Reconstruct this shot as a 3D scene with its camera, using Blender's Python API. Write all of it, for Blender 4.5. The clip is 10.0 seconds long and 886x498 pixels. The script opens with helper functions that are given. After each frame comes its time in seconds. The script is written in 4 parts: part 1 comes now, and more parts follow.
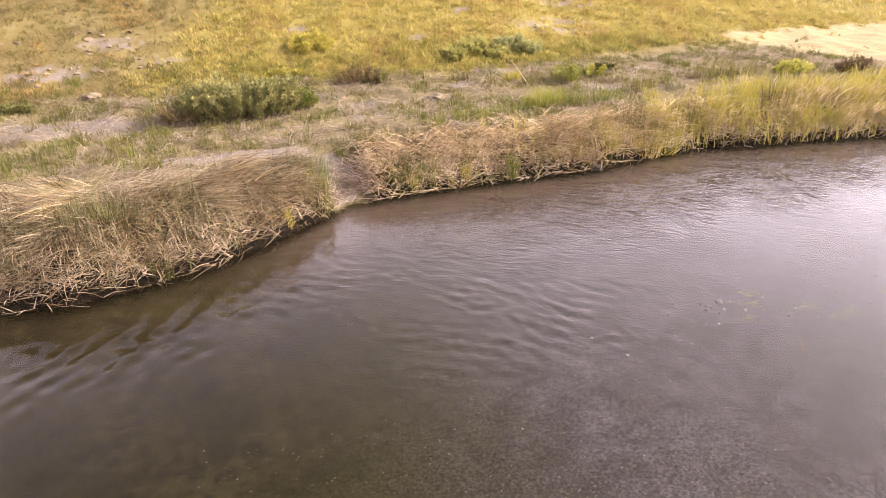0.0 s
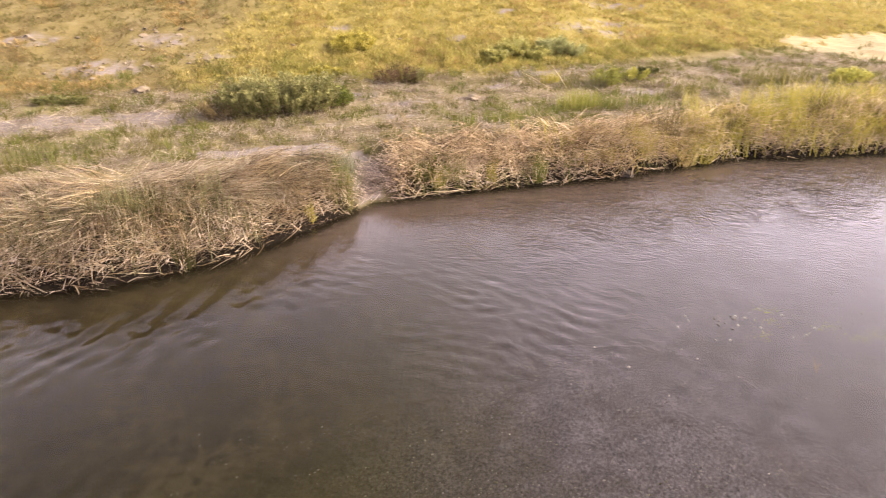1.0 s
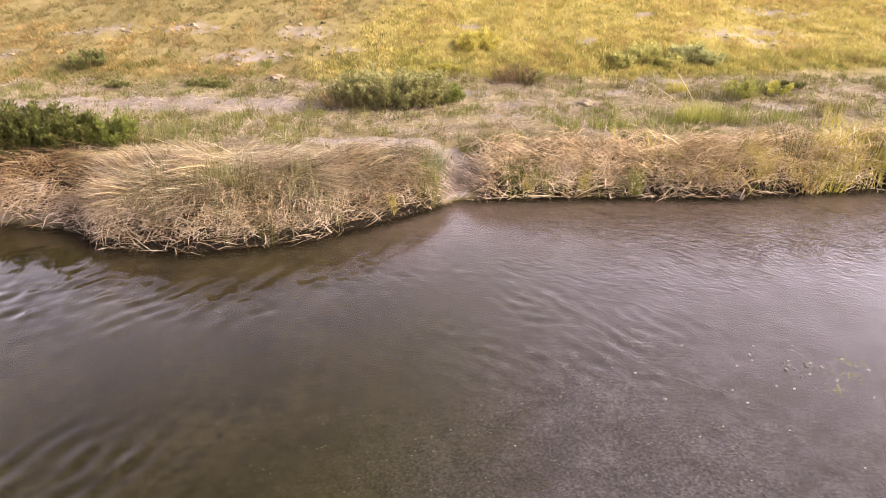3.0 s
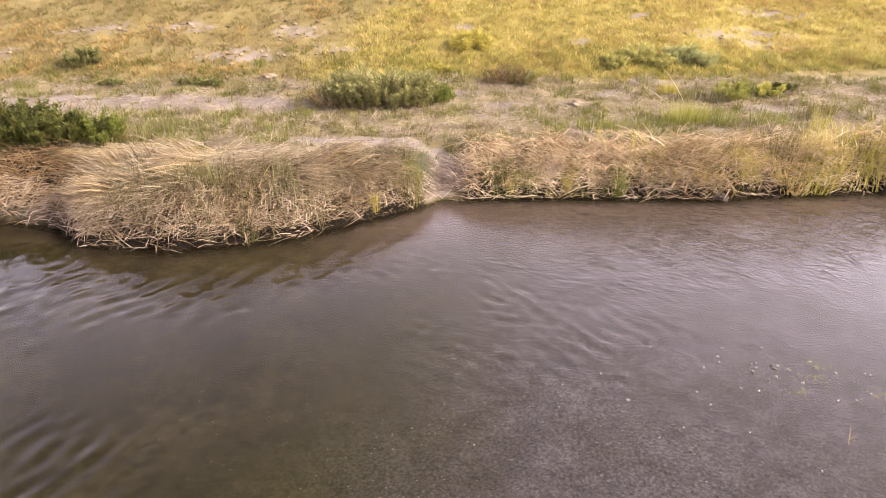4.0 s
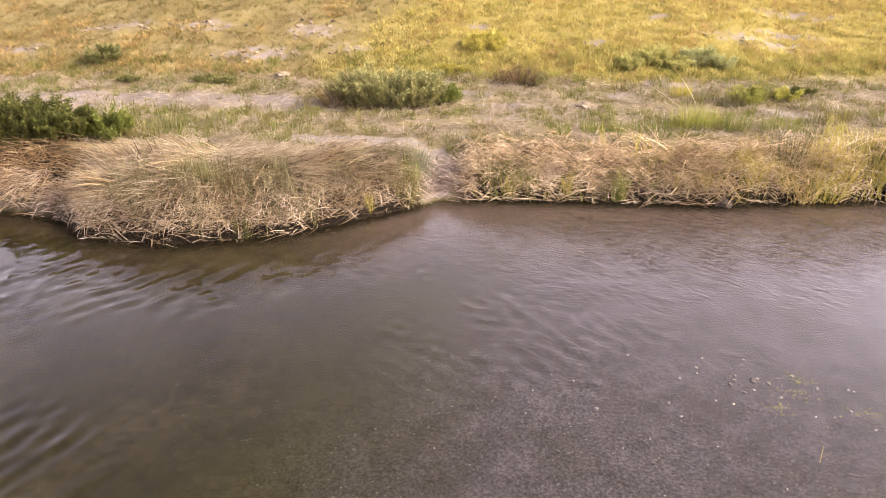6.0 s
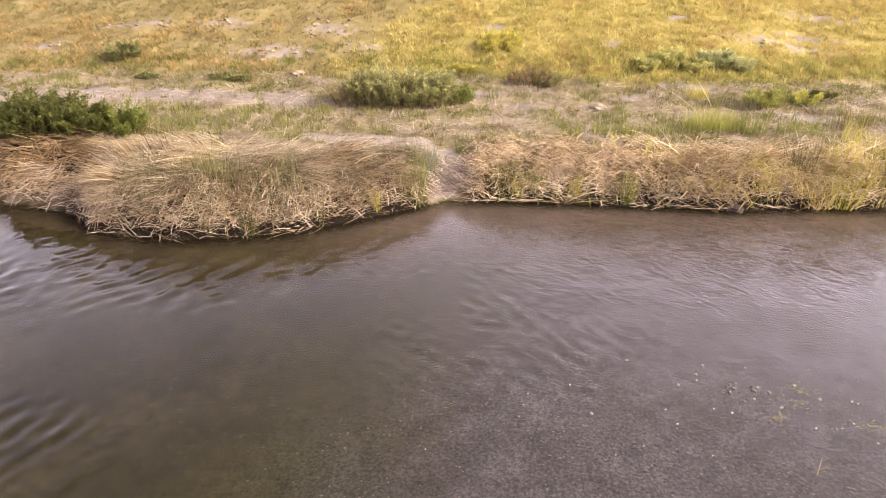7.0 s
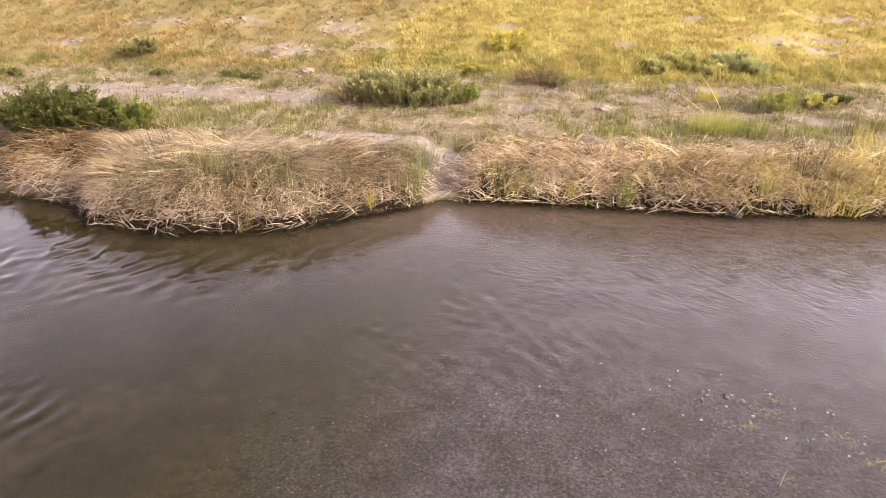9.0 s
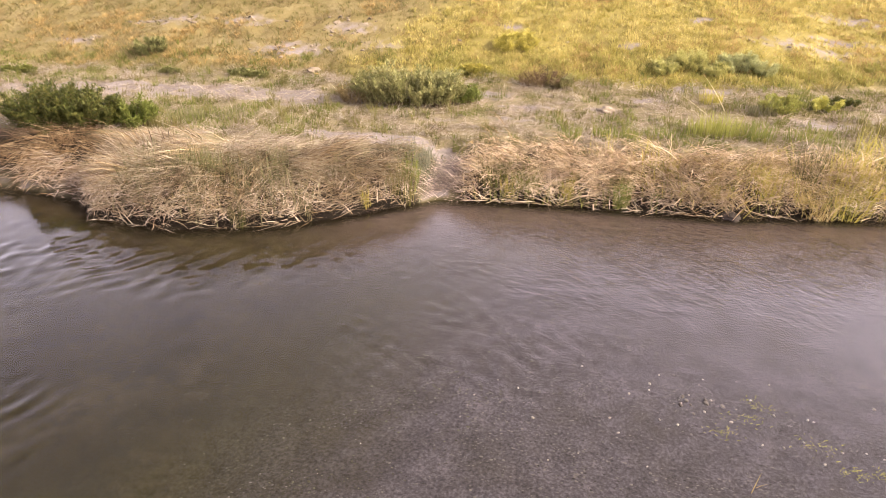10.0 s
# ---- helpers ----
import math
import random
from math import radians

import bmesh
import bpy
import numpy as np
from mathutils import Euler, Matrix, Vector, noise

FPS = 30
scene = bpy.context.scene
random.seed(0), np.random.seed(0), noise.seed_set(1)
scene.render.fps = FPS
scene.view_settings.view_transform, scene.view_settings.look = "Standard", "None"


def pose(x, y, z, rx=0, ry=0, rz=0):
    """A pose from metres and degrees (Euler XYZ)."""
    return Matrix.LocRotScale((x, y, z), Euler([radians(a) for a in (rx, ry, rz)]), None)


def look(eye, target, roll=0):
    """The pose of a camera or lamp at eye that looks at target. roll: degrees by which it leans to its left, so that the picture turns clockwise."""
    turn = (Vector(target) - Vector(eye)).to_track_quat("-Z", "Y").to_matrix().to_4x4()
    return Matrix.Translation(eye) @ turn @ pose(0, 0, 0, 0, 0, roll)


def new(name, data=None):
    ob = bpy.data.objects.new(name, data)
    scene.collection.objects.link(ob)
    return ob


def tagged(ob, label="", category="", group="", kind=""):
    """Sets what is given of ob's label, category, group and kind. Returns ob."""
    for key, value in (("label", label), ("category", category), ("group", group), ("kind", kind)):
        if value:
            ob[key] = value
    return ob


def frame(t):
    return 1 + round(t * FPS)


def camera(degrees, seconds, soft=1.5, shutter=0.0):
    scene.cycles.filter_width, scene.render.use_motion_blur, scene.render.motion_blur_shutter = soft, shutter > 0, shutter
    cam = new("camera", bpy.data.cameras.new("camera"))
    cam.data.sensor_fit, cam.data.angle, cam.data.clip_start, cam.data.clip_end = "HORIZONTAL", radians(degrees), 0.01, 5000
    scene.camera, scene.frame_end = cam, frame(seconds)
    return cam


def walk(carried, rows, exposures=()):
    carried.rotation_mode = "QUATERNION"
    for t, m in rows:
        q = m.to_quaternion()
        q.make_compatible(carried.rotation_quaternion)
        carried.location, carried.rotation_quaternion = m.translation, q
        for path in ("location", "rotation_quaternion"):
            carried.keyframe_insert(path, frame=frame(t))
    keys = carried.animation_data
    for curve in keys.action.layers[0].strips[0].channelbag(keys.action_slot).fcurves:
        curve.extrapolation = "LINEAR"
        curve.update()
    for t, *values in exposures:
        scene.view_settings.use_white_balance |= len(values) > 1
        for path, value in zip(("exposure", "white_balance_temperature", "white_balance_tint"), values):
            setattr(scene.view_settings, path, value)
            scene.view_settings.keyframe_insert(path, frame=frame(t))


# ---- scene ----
cam = camera(71.2, 10.0, soft=0.8, shutter=0.6)
PATH = [
    (0, (-5.17, -19.32, 7.687), (-4.54, -17.638, 6.807), -0.7),
    (0.5, (-4.723, -19.462, 7.702), (-4.145, -17.761, 6.823), -0.6),
    (1, (-4.222, -19.664, 7.717), (-3.747, -17.931, 6.839), -0.5),
    (1.5, (-3.739, -19.793, 7.695), (-3.409, -18.026, 6.819), -0.3),
    (2, (-3.244, -19.881, 7.69), (-3.048, -18.093, 6.814), -0.3),
    (2.5, (-2.769, -19.947, 7.723), (-2.693, -18.151, 6.845), -0.2),
    (3, (-2.283, -20.005, 7.742), (-2.246, -18.208, 6.865), -0.2),
    (4.5, (-1.152, -20.075, 7.768), (-1.149, -18.278, 6.89), -0.0),
    (5, (-0.863, -20.059, 7.786), (-0.881, -18.263, 6.907), -0.0),
    (6.5, (-0.138, -19.959, 7.789), (-0.247, -18.166, 6.909), 0.1),
    (7, (0.072, -19.93, 7.789), (-0.067, -18.14, 6.909), 0.2),
    (7.5, (0.342, -19.901, 7.807), (0.171, -18.114, 6.926), 0.2),
    (8, (0.587, -19.883, 7.794), (0.399, -18.097, 6.913), 0.3),
    (8.5, (0.859, -19.874, 7.781), (0.652, -18.091, 6.899), 0.3),
    (9, (1.132, -19.852, 7.785), (0.911, -18.071, 6.903), 0.3),
    (9.5, (1.47, -19.823, 7.806), (1.221, -18.046, 6.924), 0.4),
    (10, (1.825, -19.798, 7.826), (1.554, -18.025, 6.943), 0.4),
]
walk(cam, [(t, look(eye, target, roll)) for t, eye, target, roll in PATH],
     ((0, 1.87, 6640, 10), (1.5, 1.9, 6610, 10), (3, 1.99, 6520, 10), (10, 1.99, 6500, 10)))

# ---- sky and sun ----
SUN_UP, SUN_ROUND = radians(33), radians(106)
world = bpy.data.worlds.new("sky")
scene.world = world
world.use_nodes = True
wt = world.node_tree
wt.nodes.clear()
w_out = wt.nodes.new("ShaderNodeOutputWorld")
w_add = wt.nodes.new("ShaderNodeAddShader")
w_sky = wt.nodes.new("ShaderNodeBackground")
w_haze = wt.nodes.new("ShaderNodeBackground")
w_tex = wt.nodes.new("ShaderNodeTexSky")
w_tex.sky_type, w_tex.sun_disc = "NISHITA", False
w_tex.sun_elevation, w_tex.sun_rotation = SUN_UP, SUN_ROUND
w_tex.air_density, w_tex.dust_density, w_tex.ozone_density = 0.7, 6.0, 0.6
w_sky.inputs["Strength"].default_value = 0.05
w_haze.inputs["Color"].default_value = (0.865, 0.722, 0.83, 1)
w_haze.inputs["Strength"].default_value = 1.3
# a hazy sky, brighter towards the horizon
w_way = wt.nodes.new("ShaderNodeTexCoord")
w_xyz = wt.nodes.new("ShaderNodeSeparateXYZ")
w_fall = wt.nodes.new("ShaderNodeMapRange")
w_fall.inputs["From Min"].default_value, w_fall.inputs["From Max"].default_value = 0.0, 0.72
w_fall.inputs["To Min"].default_value, w_fall.inputs["To Max"].default_value = 2.3, 0.06
wt.links.new(w_way.outputs["Generated"], w_xyz.inputs[0])
wt.links.new(w_xyz.outputs[2], w_fall.inputs["Value"])
# and towards the sun's side
w_side = wt.nodes.new("ShaderNodeMapRange")
w_side.inputs["From Min"].default_value, w_side.inputs["From Max"].default_value = -1.0, 1.0
w_side.inputs["To Min"].default_value, w_side.inputs["To Max"].default_value = 0.50, 1.42
w_times = wt.nodes.new("ShaderNodeMath")
w_times.operation = "MULTIPLY"
wt.links.new(w_xyz.outputs[0], w_side.inputs["Value"])
wt.links.new(w_fall.outputs[0], w_times.inputs[0])
wt.links.new(w_side.outputs[0], w_times.inputs[1])
wt.links.new(w_times.outputs[0], w_haze.inputs["Strength"])
wt.links.new(w_tex.outputs[0], w_sky.inputs["Color"])
wt.links.new(w_sky.outputs[0], w_add.inputs[0])
wt.links.new(w_haze.outputs[0], w_add.inputs[1])
wt.links.new(w_add.outputs[0], w_out.inputs[0])
sun_data = bpy.data.lights.new("sun", "SUN")
sun_data.energy, sun_data.angle, sun_data.color = 2.75, radians(12), (1.0, 0.85, 0.60)
sun = new("sun", sun_data)
sun_from = Vector((math.sin(SUN_ROUND) * math.cos(SUN_UP), math.cos(SUN_ROUND) * math.cos(SUN_UP), math.sin(SUN_UP)))
sun.matrix_world = look(sun_from * 60, (0, 0, 0))

# ---- lie of the land ----
SHORE_X = (-80, -30, -20, -16.9, -15.6, -14.0, -13.0, -12.3, -11.8, -10.4, -9.0, -7.1, -5.6, -4.1, -2.65, -1.4, 0.0, 4.1, 8.0, 9.6, 12.3, 13.5, 15.4, 18, 22.4, 32, 80)
SHORE_Y = (-4.0, -2.4, -1.6, -1.7, -1.85, -2.25, -2.5, -3.3, -3.7, -3.85, -4.1, -3.65, -3.15, -2.25, -1.25, -0.35, -0.15, -0.2, -0.38, -0.08, 0.1, 0.38, -0.3, -0.6, -1.5, -3.6, -14)


def sstep(a, b, v):
    u = np.clip((v - a) / (b - a), 0, 1)
    return u * u * (3 - 2 * u)


def lumps(x, y, seed, size):
    """Smooth uneven values, about -1 to 1, at a size in metres."""
    r = np.random.RandomState(seed)
    out = 0 * x
    for k in range(7):
        a, p, f = r.uniform(0, 6.283), r.uniform(0, 6.283), r.uniform(0.55, 1.6) * 6.283 / size
        out = out + np.sin(f * (x * np.cos(a) + y * np.sin(a)) + p + 0.8 * np.sin(f * 0.6 * (y * np.cos(a) - x * np.sin(a)) + 2 * p))
    return out / 3.2


def shore(x):
    return np.interp(x, SHORE_X, SHORE_Y)


def near_line(x, y, pts):
    """The distance to a line of points in the plan."""
    best = 1e9 + 0 * x
    for (ax, ay), (bx, by) in zip(pts[:-1], pts[1:]):
        dx, dy = bx - ax, by - ay
        u = np.clip(((x - ax) * dx + (y - ay) * dy) / (dx * dx + dy * dy), 0, 1)
        best = np.minimum(best, np.hypot(x - ax - u * dx, y - ay - u * dy))
    return best


GULLY = ((-6.6, 2.25), (-4.4, 2.15), (-2.7, 2.1), (-1.5, 1.9), (-1.2, 1.1), (-1.35, 0.2), (-1.4, -0.8))


BEACH = ((-17.5, -1.6), (-15.6, -1.8), (-14.2, -2.15), (-13.2, -2.8))


def ground_z(x, y):
    x, y = np.asarray(x, float), np.asarray(y, float)
    d = y - shore(x)
    bank = 0.12 * sstep(0.0, 0.12, d) + 0.9 * (1 - np.exp(-np.maximum(d, 0) / 0.9)) + 0.33 * sstep(0.5, 5, d) + 0.12 * sstep(5, 12, d)
    toe = 11.7 + 3.2 * sstep(9, 22, x) + 1.6 * sstep(-19, -28, x)
    slope = 0.40 - 0.09 * sstep(9, 22, x)
    up = slope * 1.2 * np.logaddexp(0, (np.minimum(y, 60) - toe) / 1.2)
    up = 5.4 * (1 - np.exp(-(up / 5.4) - 0.5 * (up / 5.4) ** 2)) * (1 - 0.55 * sstep(24, 45, x))
    depth = np.maximum(-d, 0)
    deep = 0.055 * (1 - np.exp(-depth / 0.25)) + 0.30 * sstep(0, 4, depth) * (1 - 0.97 * sstep(-6, 3.5, x - 0.35 * (y + 9)))
    land = bank + up + 0.05 * lumps(x, y, 3, 2.3) * sstep(0.2, 2, d) + 0.10 * lumps(x, y, 5, 6.0) * sstep(6, 12, d)
    for cx, cy, rx, ry, up in ((-9.3, -1.7, 2.6, 1.5, 0.30), (-6.0, -0.7, 1.8, 1.3, 0.12), (-12.8, -1.5, 0.65, 1.5, -0.42), (-11.3, -2.2, 1.0, 0.9, 0.22), (-8.2, -2.6, 1.2, 0.6, 0.14), (-5.6, -1.6, 0.9, 0.6, 0.15), (-15.3, -0.2, 2.0, 1.2, 0.28), (-3.2, 0.1, 1.2, 1.0, 0.10)):
        land = land + up * np.exp(-((x - cx) / rx) ** 2 - ((y - cy) / ry) ** 2) * sstep(0, 0.8, d)
    mat = sstep(0.35, 1.1, d) * (1 - sstep(2.8, 4.0, d)) * sstep(0.4, 0.9, near_line(x, y, GULLY))
    land = land + mat * (0.18 * lumps(x, y, 15, 1.9) + 0.06 * lumps(x, y, 16, 0.9))
    land = land - (0.02 + 0.24 * sstep(-2.6, -1.5, x)) * np.exp(-(near_line(x, y, GULLY) / 0.6) ** 2) * sstep(-0.2, 0.8, d)
    return np.where(d > 0, land, -deep - 0.012 * lumps(x, y, 9, 0.7))

# ---- materials ----
class Nodes:
    """Small helper round one material's node tree."""

    def __init__(self, name):
        self.mat = bpy.data.materials.new(name)
        self.mat.use_nodes = True
        self.tree = self.mat.node_tree
        self.tree.nodes.clear()
        self.out = self.add("ShaderNodeOutputMaterial")

    def add(self, kind, **props):
        n = self.tree.nodes.new(kind)
        for k, v in props.items():
            setattr(n, k, v)
        return n

    def link(self, a, b):
        self.tree.links.new(a, b)

    def feed(self, socket, value):
        if isinstance(value, bpy.types.NodeSocket):
            self.link(value, socket)
        elif isinstance(value, tuple) and len(value) == 3 and socket.type == "RGBA":
            socket.default_value = (*value, 1)
        else:
            socket.default_value = value

    def place(self, scale=(1, 1, 1), turn=0.0):
        g = self.add("ShaderNodeNewGeometry")
        r = self.add("ShaderNodeMapping")
        r.inputs["Rotation"].default_value = (0, 0, radians(-turn))
        self.link(g.outputs["Position"], r.inputs["Vector"])
        m = self.add("ShaderNodeMapping")
        m.inputs["Scale"].default_value = scale
        self.link(r.outputs[0], m.inputs["Vector"])
        return m.outputs[0]

    def noise(self, scale, detail=3.0, rough=0.55, at=None, warp=0.0):
        n = self.add("ShaderNodeTexNoise")
        n.inputs["Scale"].default_value, n.inputs["Detail"].default_value = scale, detail
        n.inputs["Roughness"].default_value, n.inputs["Distortion"].default_value = rough, warp
        self.link(at or self.place(), n.inputs["Vector"])
        return n.outputs["Fac"]

    def ramp(self, fac, stops):
        n = self.add("ShaderNodeValToRGB")
        while len(n.color_ramp.elements) < len(stops):
            n.color_ramp.elements.new(0.5)
        for e, (p, c) in zip(n.color_ramp.elements, stops):
            e.position, e.color = p, (*c, 1)
        self.feed(n.inputs[0], fac)
        return n.outputs[0]

    def span(self, v, a, b, c=0.0, d=1.0):
        n = self.add("ShaderNodeMapRange")
        for k, x in enumerate((v, a, b, c, d)):
            self.feed(n.inputs[k], x)
        return n.outputs[0]

    def mix(self, fac, a, b, blend="MIX"):
        n = self.add("ShaderNodeMix", data_type="RGBA", blend_type=blend)
        self.feed(n.inputs[0], fac)
        self.feed(n.inputs[6], a)
        self.feed(n.inputs[7], b)
        return n.outputs[2]

    def sums(self, op, a, b=0.0):
        n = self.add("ShaderNodeMath", operation=op)
        self.feed(n.inputs[0], a)
        self.feed(n.inputs[1], b)
        return n.outputs[0]

    def layer(self, name):
        return self.add("ShaderNodeAttribute", attribute_name=name).outputs["Fac"]

    def island(self):
        return self.add("ShaderNodeNewGeometry").outputs["Random Per Island"]

    def bump(self, height, strength, distance):
        n = self.add("ShaderNodeBump")
        self.feed(n.inputs["Height"], height)
        n.inputs["Strength"].default_value, n.inputs["Distance"].default_value = strength, distance
        return n.outputs[0]

    def surface(self, colour, rough=0.8, normal=None, spec=0.3):
        p = self.add("ShaderNodeBsdfPrincipled")
        self.feed(p.inputs["Base Color"], colour)
        self.feed(p.inputs["Roughness"], rough)
        p.inputs["Specular IOR Level"].default_value = spec
        if normal:
            self.link(normal, p.inputs["Normal"])
        self.link(p.outputs[0], self.out.inputs[0])
        return self.mat


def blade_material(name, stops, patch=1.4, through_light=0.35, rough=0.6, contrast=0.0):
    """Grass, reed or leaf: each blade its own tone, drifting over patches, with light passing through."""
    n = Nodes(name)
    drift = n.span(n.noise(patch, 3), 0.3, 0.7)
    tone = n.sums("ADD", n.sums("MULTIPLY", n.island(), 0.44), n.sums("ADD", n.sums("MULTIPLY", drift, 0.3), n.sums("MULTIPLY", n.span(n.noise(patch * 3.7, 2), 0.3, 0.7), 0.26)))
    tone = n.span(tone, contrast, 1 - contrast)
    colour = n.ramp(tone, stops)
    p = n.add("ShaderNodeBsdfPrincipled")
    n.feed(p.inputs["Base Color"], colour)
    p.inputs["Roughness"].default_value, p.inputs["Specular IOR Level"].default_value = rough, 0.12
    t = n.add("ShaderNodeBsdfTranslucent")
    n.feed(t.inputs["Color"], colour)
    m = n.add("ShaderNodeMixShader")
    m.inputs[0].default_value = through_light
    n.link(p.outputs[0], m.inputs[1])
    n.link(t.outputs[0], m.inputs[2])
    n.link(m.outputs[0], n.out.inputs[0])
    return n.mat


M_STRAW = blade_material("dead_reed_straw", [(0, (0.0749, 0.05, 0.0303)), (0.3, (0.33, 0.237, 0.144)), (0.6, (0.529, 0.409, 0.269)), (1, (0.738, 0.61, 0.436))], 0.9, contrast=0.2)
M_TAN = blade_material("weathered_reed_straw", [(0, (0.0396, 0.0255, 0.0148)), (0.3, (0.167, 0.116, 0.0655)), (0.6, (0.286, 0.222, 0.142)), (1, (0.433, 0.374, 0.269))], 0.9, contrast=0.25)
M_TAWNY = blade_material("tawny_reed_straw", [(0, (0.055, 0.0336, 0.0161)), (0.3, (0.21, 0.142, 0.0736)), (0.6, (0.36, 0.263, 0.149)), (1, (0.53, 0.43, 0.287))], 1.3, contrast=0.15)
M_BROWN = blade_material("brown_reed_straw", [(0, (0.0386, 0.0233, 0.0121)), (0.35, (0.169, 0.108, 0.0571)), (0.7, (0.281, 0.197, 0.114)), (1, (0.434, 0.339, 0.224))], 0.9, contrast=0.2)
M_GREYSTRAW = blade_material("bleached_straw", [(0, (0.156, 0.122, 0.0871)), (0.5, (0.33, 0.267, 0.204)), (1, (0.502, 0.441, 0.365))], 0.8, contrast=0.2)
M_BLEACHED = blade_material("sun_bleached_straw", [(0, (0.164, 0.123, 0.0798)), (0.5, (0.344, 0.269, 0.188)), (1, (0.523, 0.444, 0.335))], 0.8, contrast=0.2)
M_AMBER = blade_material("amber_reed", [(0, (0.15, 0.108, 0.035)), (0.4, (0.37, 0.285, 0.11)), (0.7, (0.5, 0.40, 0.185)), (1, (0.64, 0.54, 0.31))], 1.0, contrast=0.1)
M_CURTAIN = blade_material("hanging_reed_straw", [(0, (0.122, 0.0841, 0.0547)), (0.3, (0.314, 0.236, 0.163)), (0.6, (0.477, 0.38, 0.287)), (1, (0.65, 0.554, 0.469))], 0.7, contrast=0.2)
M_ASHRUSH = blade_material("ash_green_rush", [(0, (0.09, 0.09, 0.058)), (0.5, (0.19, 0.185, 0.125)), (1, (0.32, 0.305, 0.22))], 1.0)
M_PINKSTRAW = blade_material("grey_pink_straw", [(0, (0.169, 0.127, 0.101)), (0.5, (0.403, 0.319, 0.267)), (1, (0.65, 0.552, 0.481))], 0.9, contrast=0.15)
M_STALK = blade_material("pale_stalk", [(0, (0.5, 0.42, 0.27)), (1, (0.68, 0.6, 0.42))], 0.7)
M_GREYRUSH = blade_material("grey_green_rush", [(0, (0.0935, 0.09, 0.045)), (0.5, (0.182, 0.168, 0.085)), (1, (0.297, 0.262, 0.14))], 1.0)
M_SOFTLEAF = blade_material("soft_green_leaf", [(0, (0.218, 0.216, 0.069)), (0.5, (0.391, 0.374, 0.132)), (1, (0.598, 0.546, 0.23))], 1.6)
# wet straw, coloured darker still to carry the undercut's shade
M_WET_SHADE = blade_material("shade_dark_wet_straw", [(0, (0.012, 0.009, 0.006)), (0.5, (0.034, 0.024, 0.015)), (1, (0.075, 0.055, 0.035))], 1.0, 0.1)
M_RUSH = blade_material("green_rush", [(0, (0.0395, 0.0413, 0.0145)), (0.5, (0.085, 0.08, 0.0288)), (1, (0.158, 0.14, 0.0538))], 1.2)
M_YELLOWRUSH = blade_material("yellow_green_rush", [(0.0, (0.169, 0.162, 0.033)), (0.5, (0.317, 0.281, 0.0605)), (1.0, (0.508, 0.416, 0.11))], 1.2)
M_FRESH = blade_material("fresh_green_rush", [(0.0, (0.066, 0.0828, 0.019)), (0.5, (0.143, 0.157, 0.0379)), (1.0, (0.286, 0.257, 0.0759))], 1.2)
M_FRESHLEAF = blade_material("light_green_rush", [(0, (0.116, 0.127, 0.0264)), (0.5, (0.226, 0.231, 0.055)), (1, (0.396, 0.363, 0.11))], 1.2)
M_OLIVE = blade_material("olive_grass", [(0, (0.075, 0.0664, 0.0237)), (0.5, (0.145, 0.127, 0.0432)), (1, (0.23, 0.205, 0.0813))], 0.6)
M_GREEN = blade_material("green_grass", [(0, (0.057, 0.07, 0.0142)), (0.5, (0.121, 0.128, 0.0308)), (1, (0.215, 0.204, 0.0567))], 0.7)
M_GOLD = blade_material("golden_grass", [(0.32, (0.262, 0.238, 0.062)), (0.48, (0.365, 0.308, 0.092)), (0.68, (0.46, 0.374, 0.142))], 0.35, contrast=-0.3)
M_GREENGOLD = blade_material("green_gold_grass", [(0, (0.17, 0.16, 0.04)), (0.5, (0.27, 0.25, 0.07)), (1, (0.38, 0.345, 0.115))], 0.7, contrast=-0.35)
M_OCHRE = blade_material("ochre_grass", [(0, (0.181, 0.118, 0.044)), (0.5, (0.326, 0.225, 0.0878)), (1, (0.437, 0.324, 0.154))], 0.5, contrast=-0.35)
M_LEAF = blade_material("dark_shrub_leaf", [(0, (0.0273, 0.0328, 0.00826)), (0.5, (0.0705, 0.0773, 0.0205)), (1, (0.195, 0.177, 0.0479))], 1.6, 0.25)
M_GREYLEAF = blade_material("grey_green_leaf", [(0, (0.0937, 0.0965, 0.0378)), (0.5, (0.218, 0.213, 0.0821)), (1, (0.442, 0.393, 0.172))], 1.6, 0.3)
M_SHRUB = blade_material("olive_shrub_leaf", [(0, (0.0621, 0.0662, 0.0228)), (0.5, (0.15, 0.15, 0.0538)), (1, (0.3, 0.279, 0.119))], 1.6, 0.3)
M_BRIGHTLEAF = blade_material("bright_shrub_leaf", [(0, (0.0611, 0.0757, 0.0143)), (0.5, (0.139, 0.158, 0.0354)), (1, (0.269, 0.277, 0.0757))], 1.6, 0.35)
M_PALELEAF = blade_material("pale_grey_leaf", [(0, (0.2, 0.205, 0.085)), (0.5, (0.36, 0.365, 0.165)), (1, (0.54, 0.53, 0.28))], 1.6, 0.35)
M_GOLDLEAF = blade_material("golden_green_leaf", [(0, (0.24, 0.215, 0.045)), (0.5, (0.42, 0.37, 0.085)), (1, (0.62, 0.53, 0.17))], 1.6, 0.4)
M_DUN = blade_material("dun_grass", [(0, (0.128, 0.0958, 0.0418)), (0.5, (0.23, 0.176, 0.0835)), (1, (0.353, 0.282, 0.152))], 0.6, contrast=-0.35)
M_LIMELEAF = blade_material("lime_leaf", [(0.0, (0.203, 0.218, 0.0536)), (0.5, (0.384, 0.372, 0.0892)), (1.0, (0.589, 0.524, 0.178))], 1.6, 0.35)
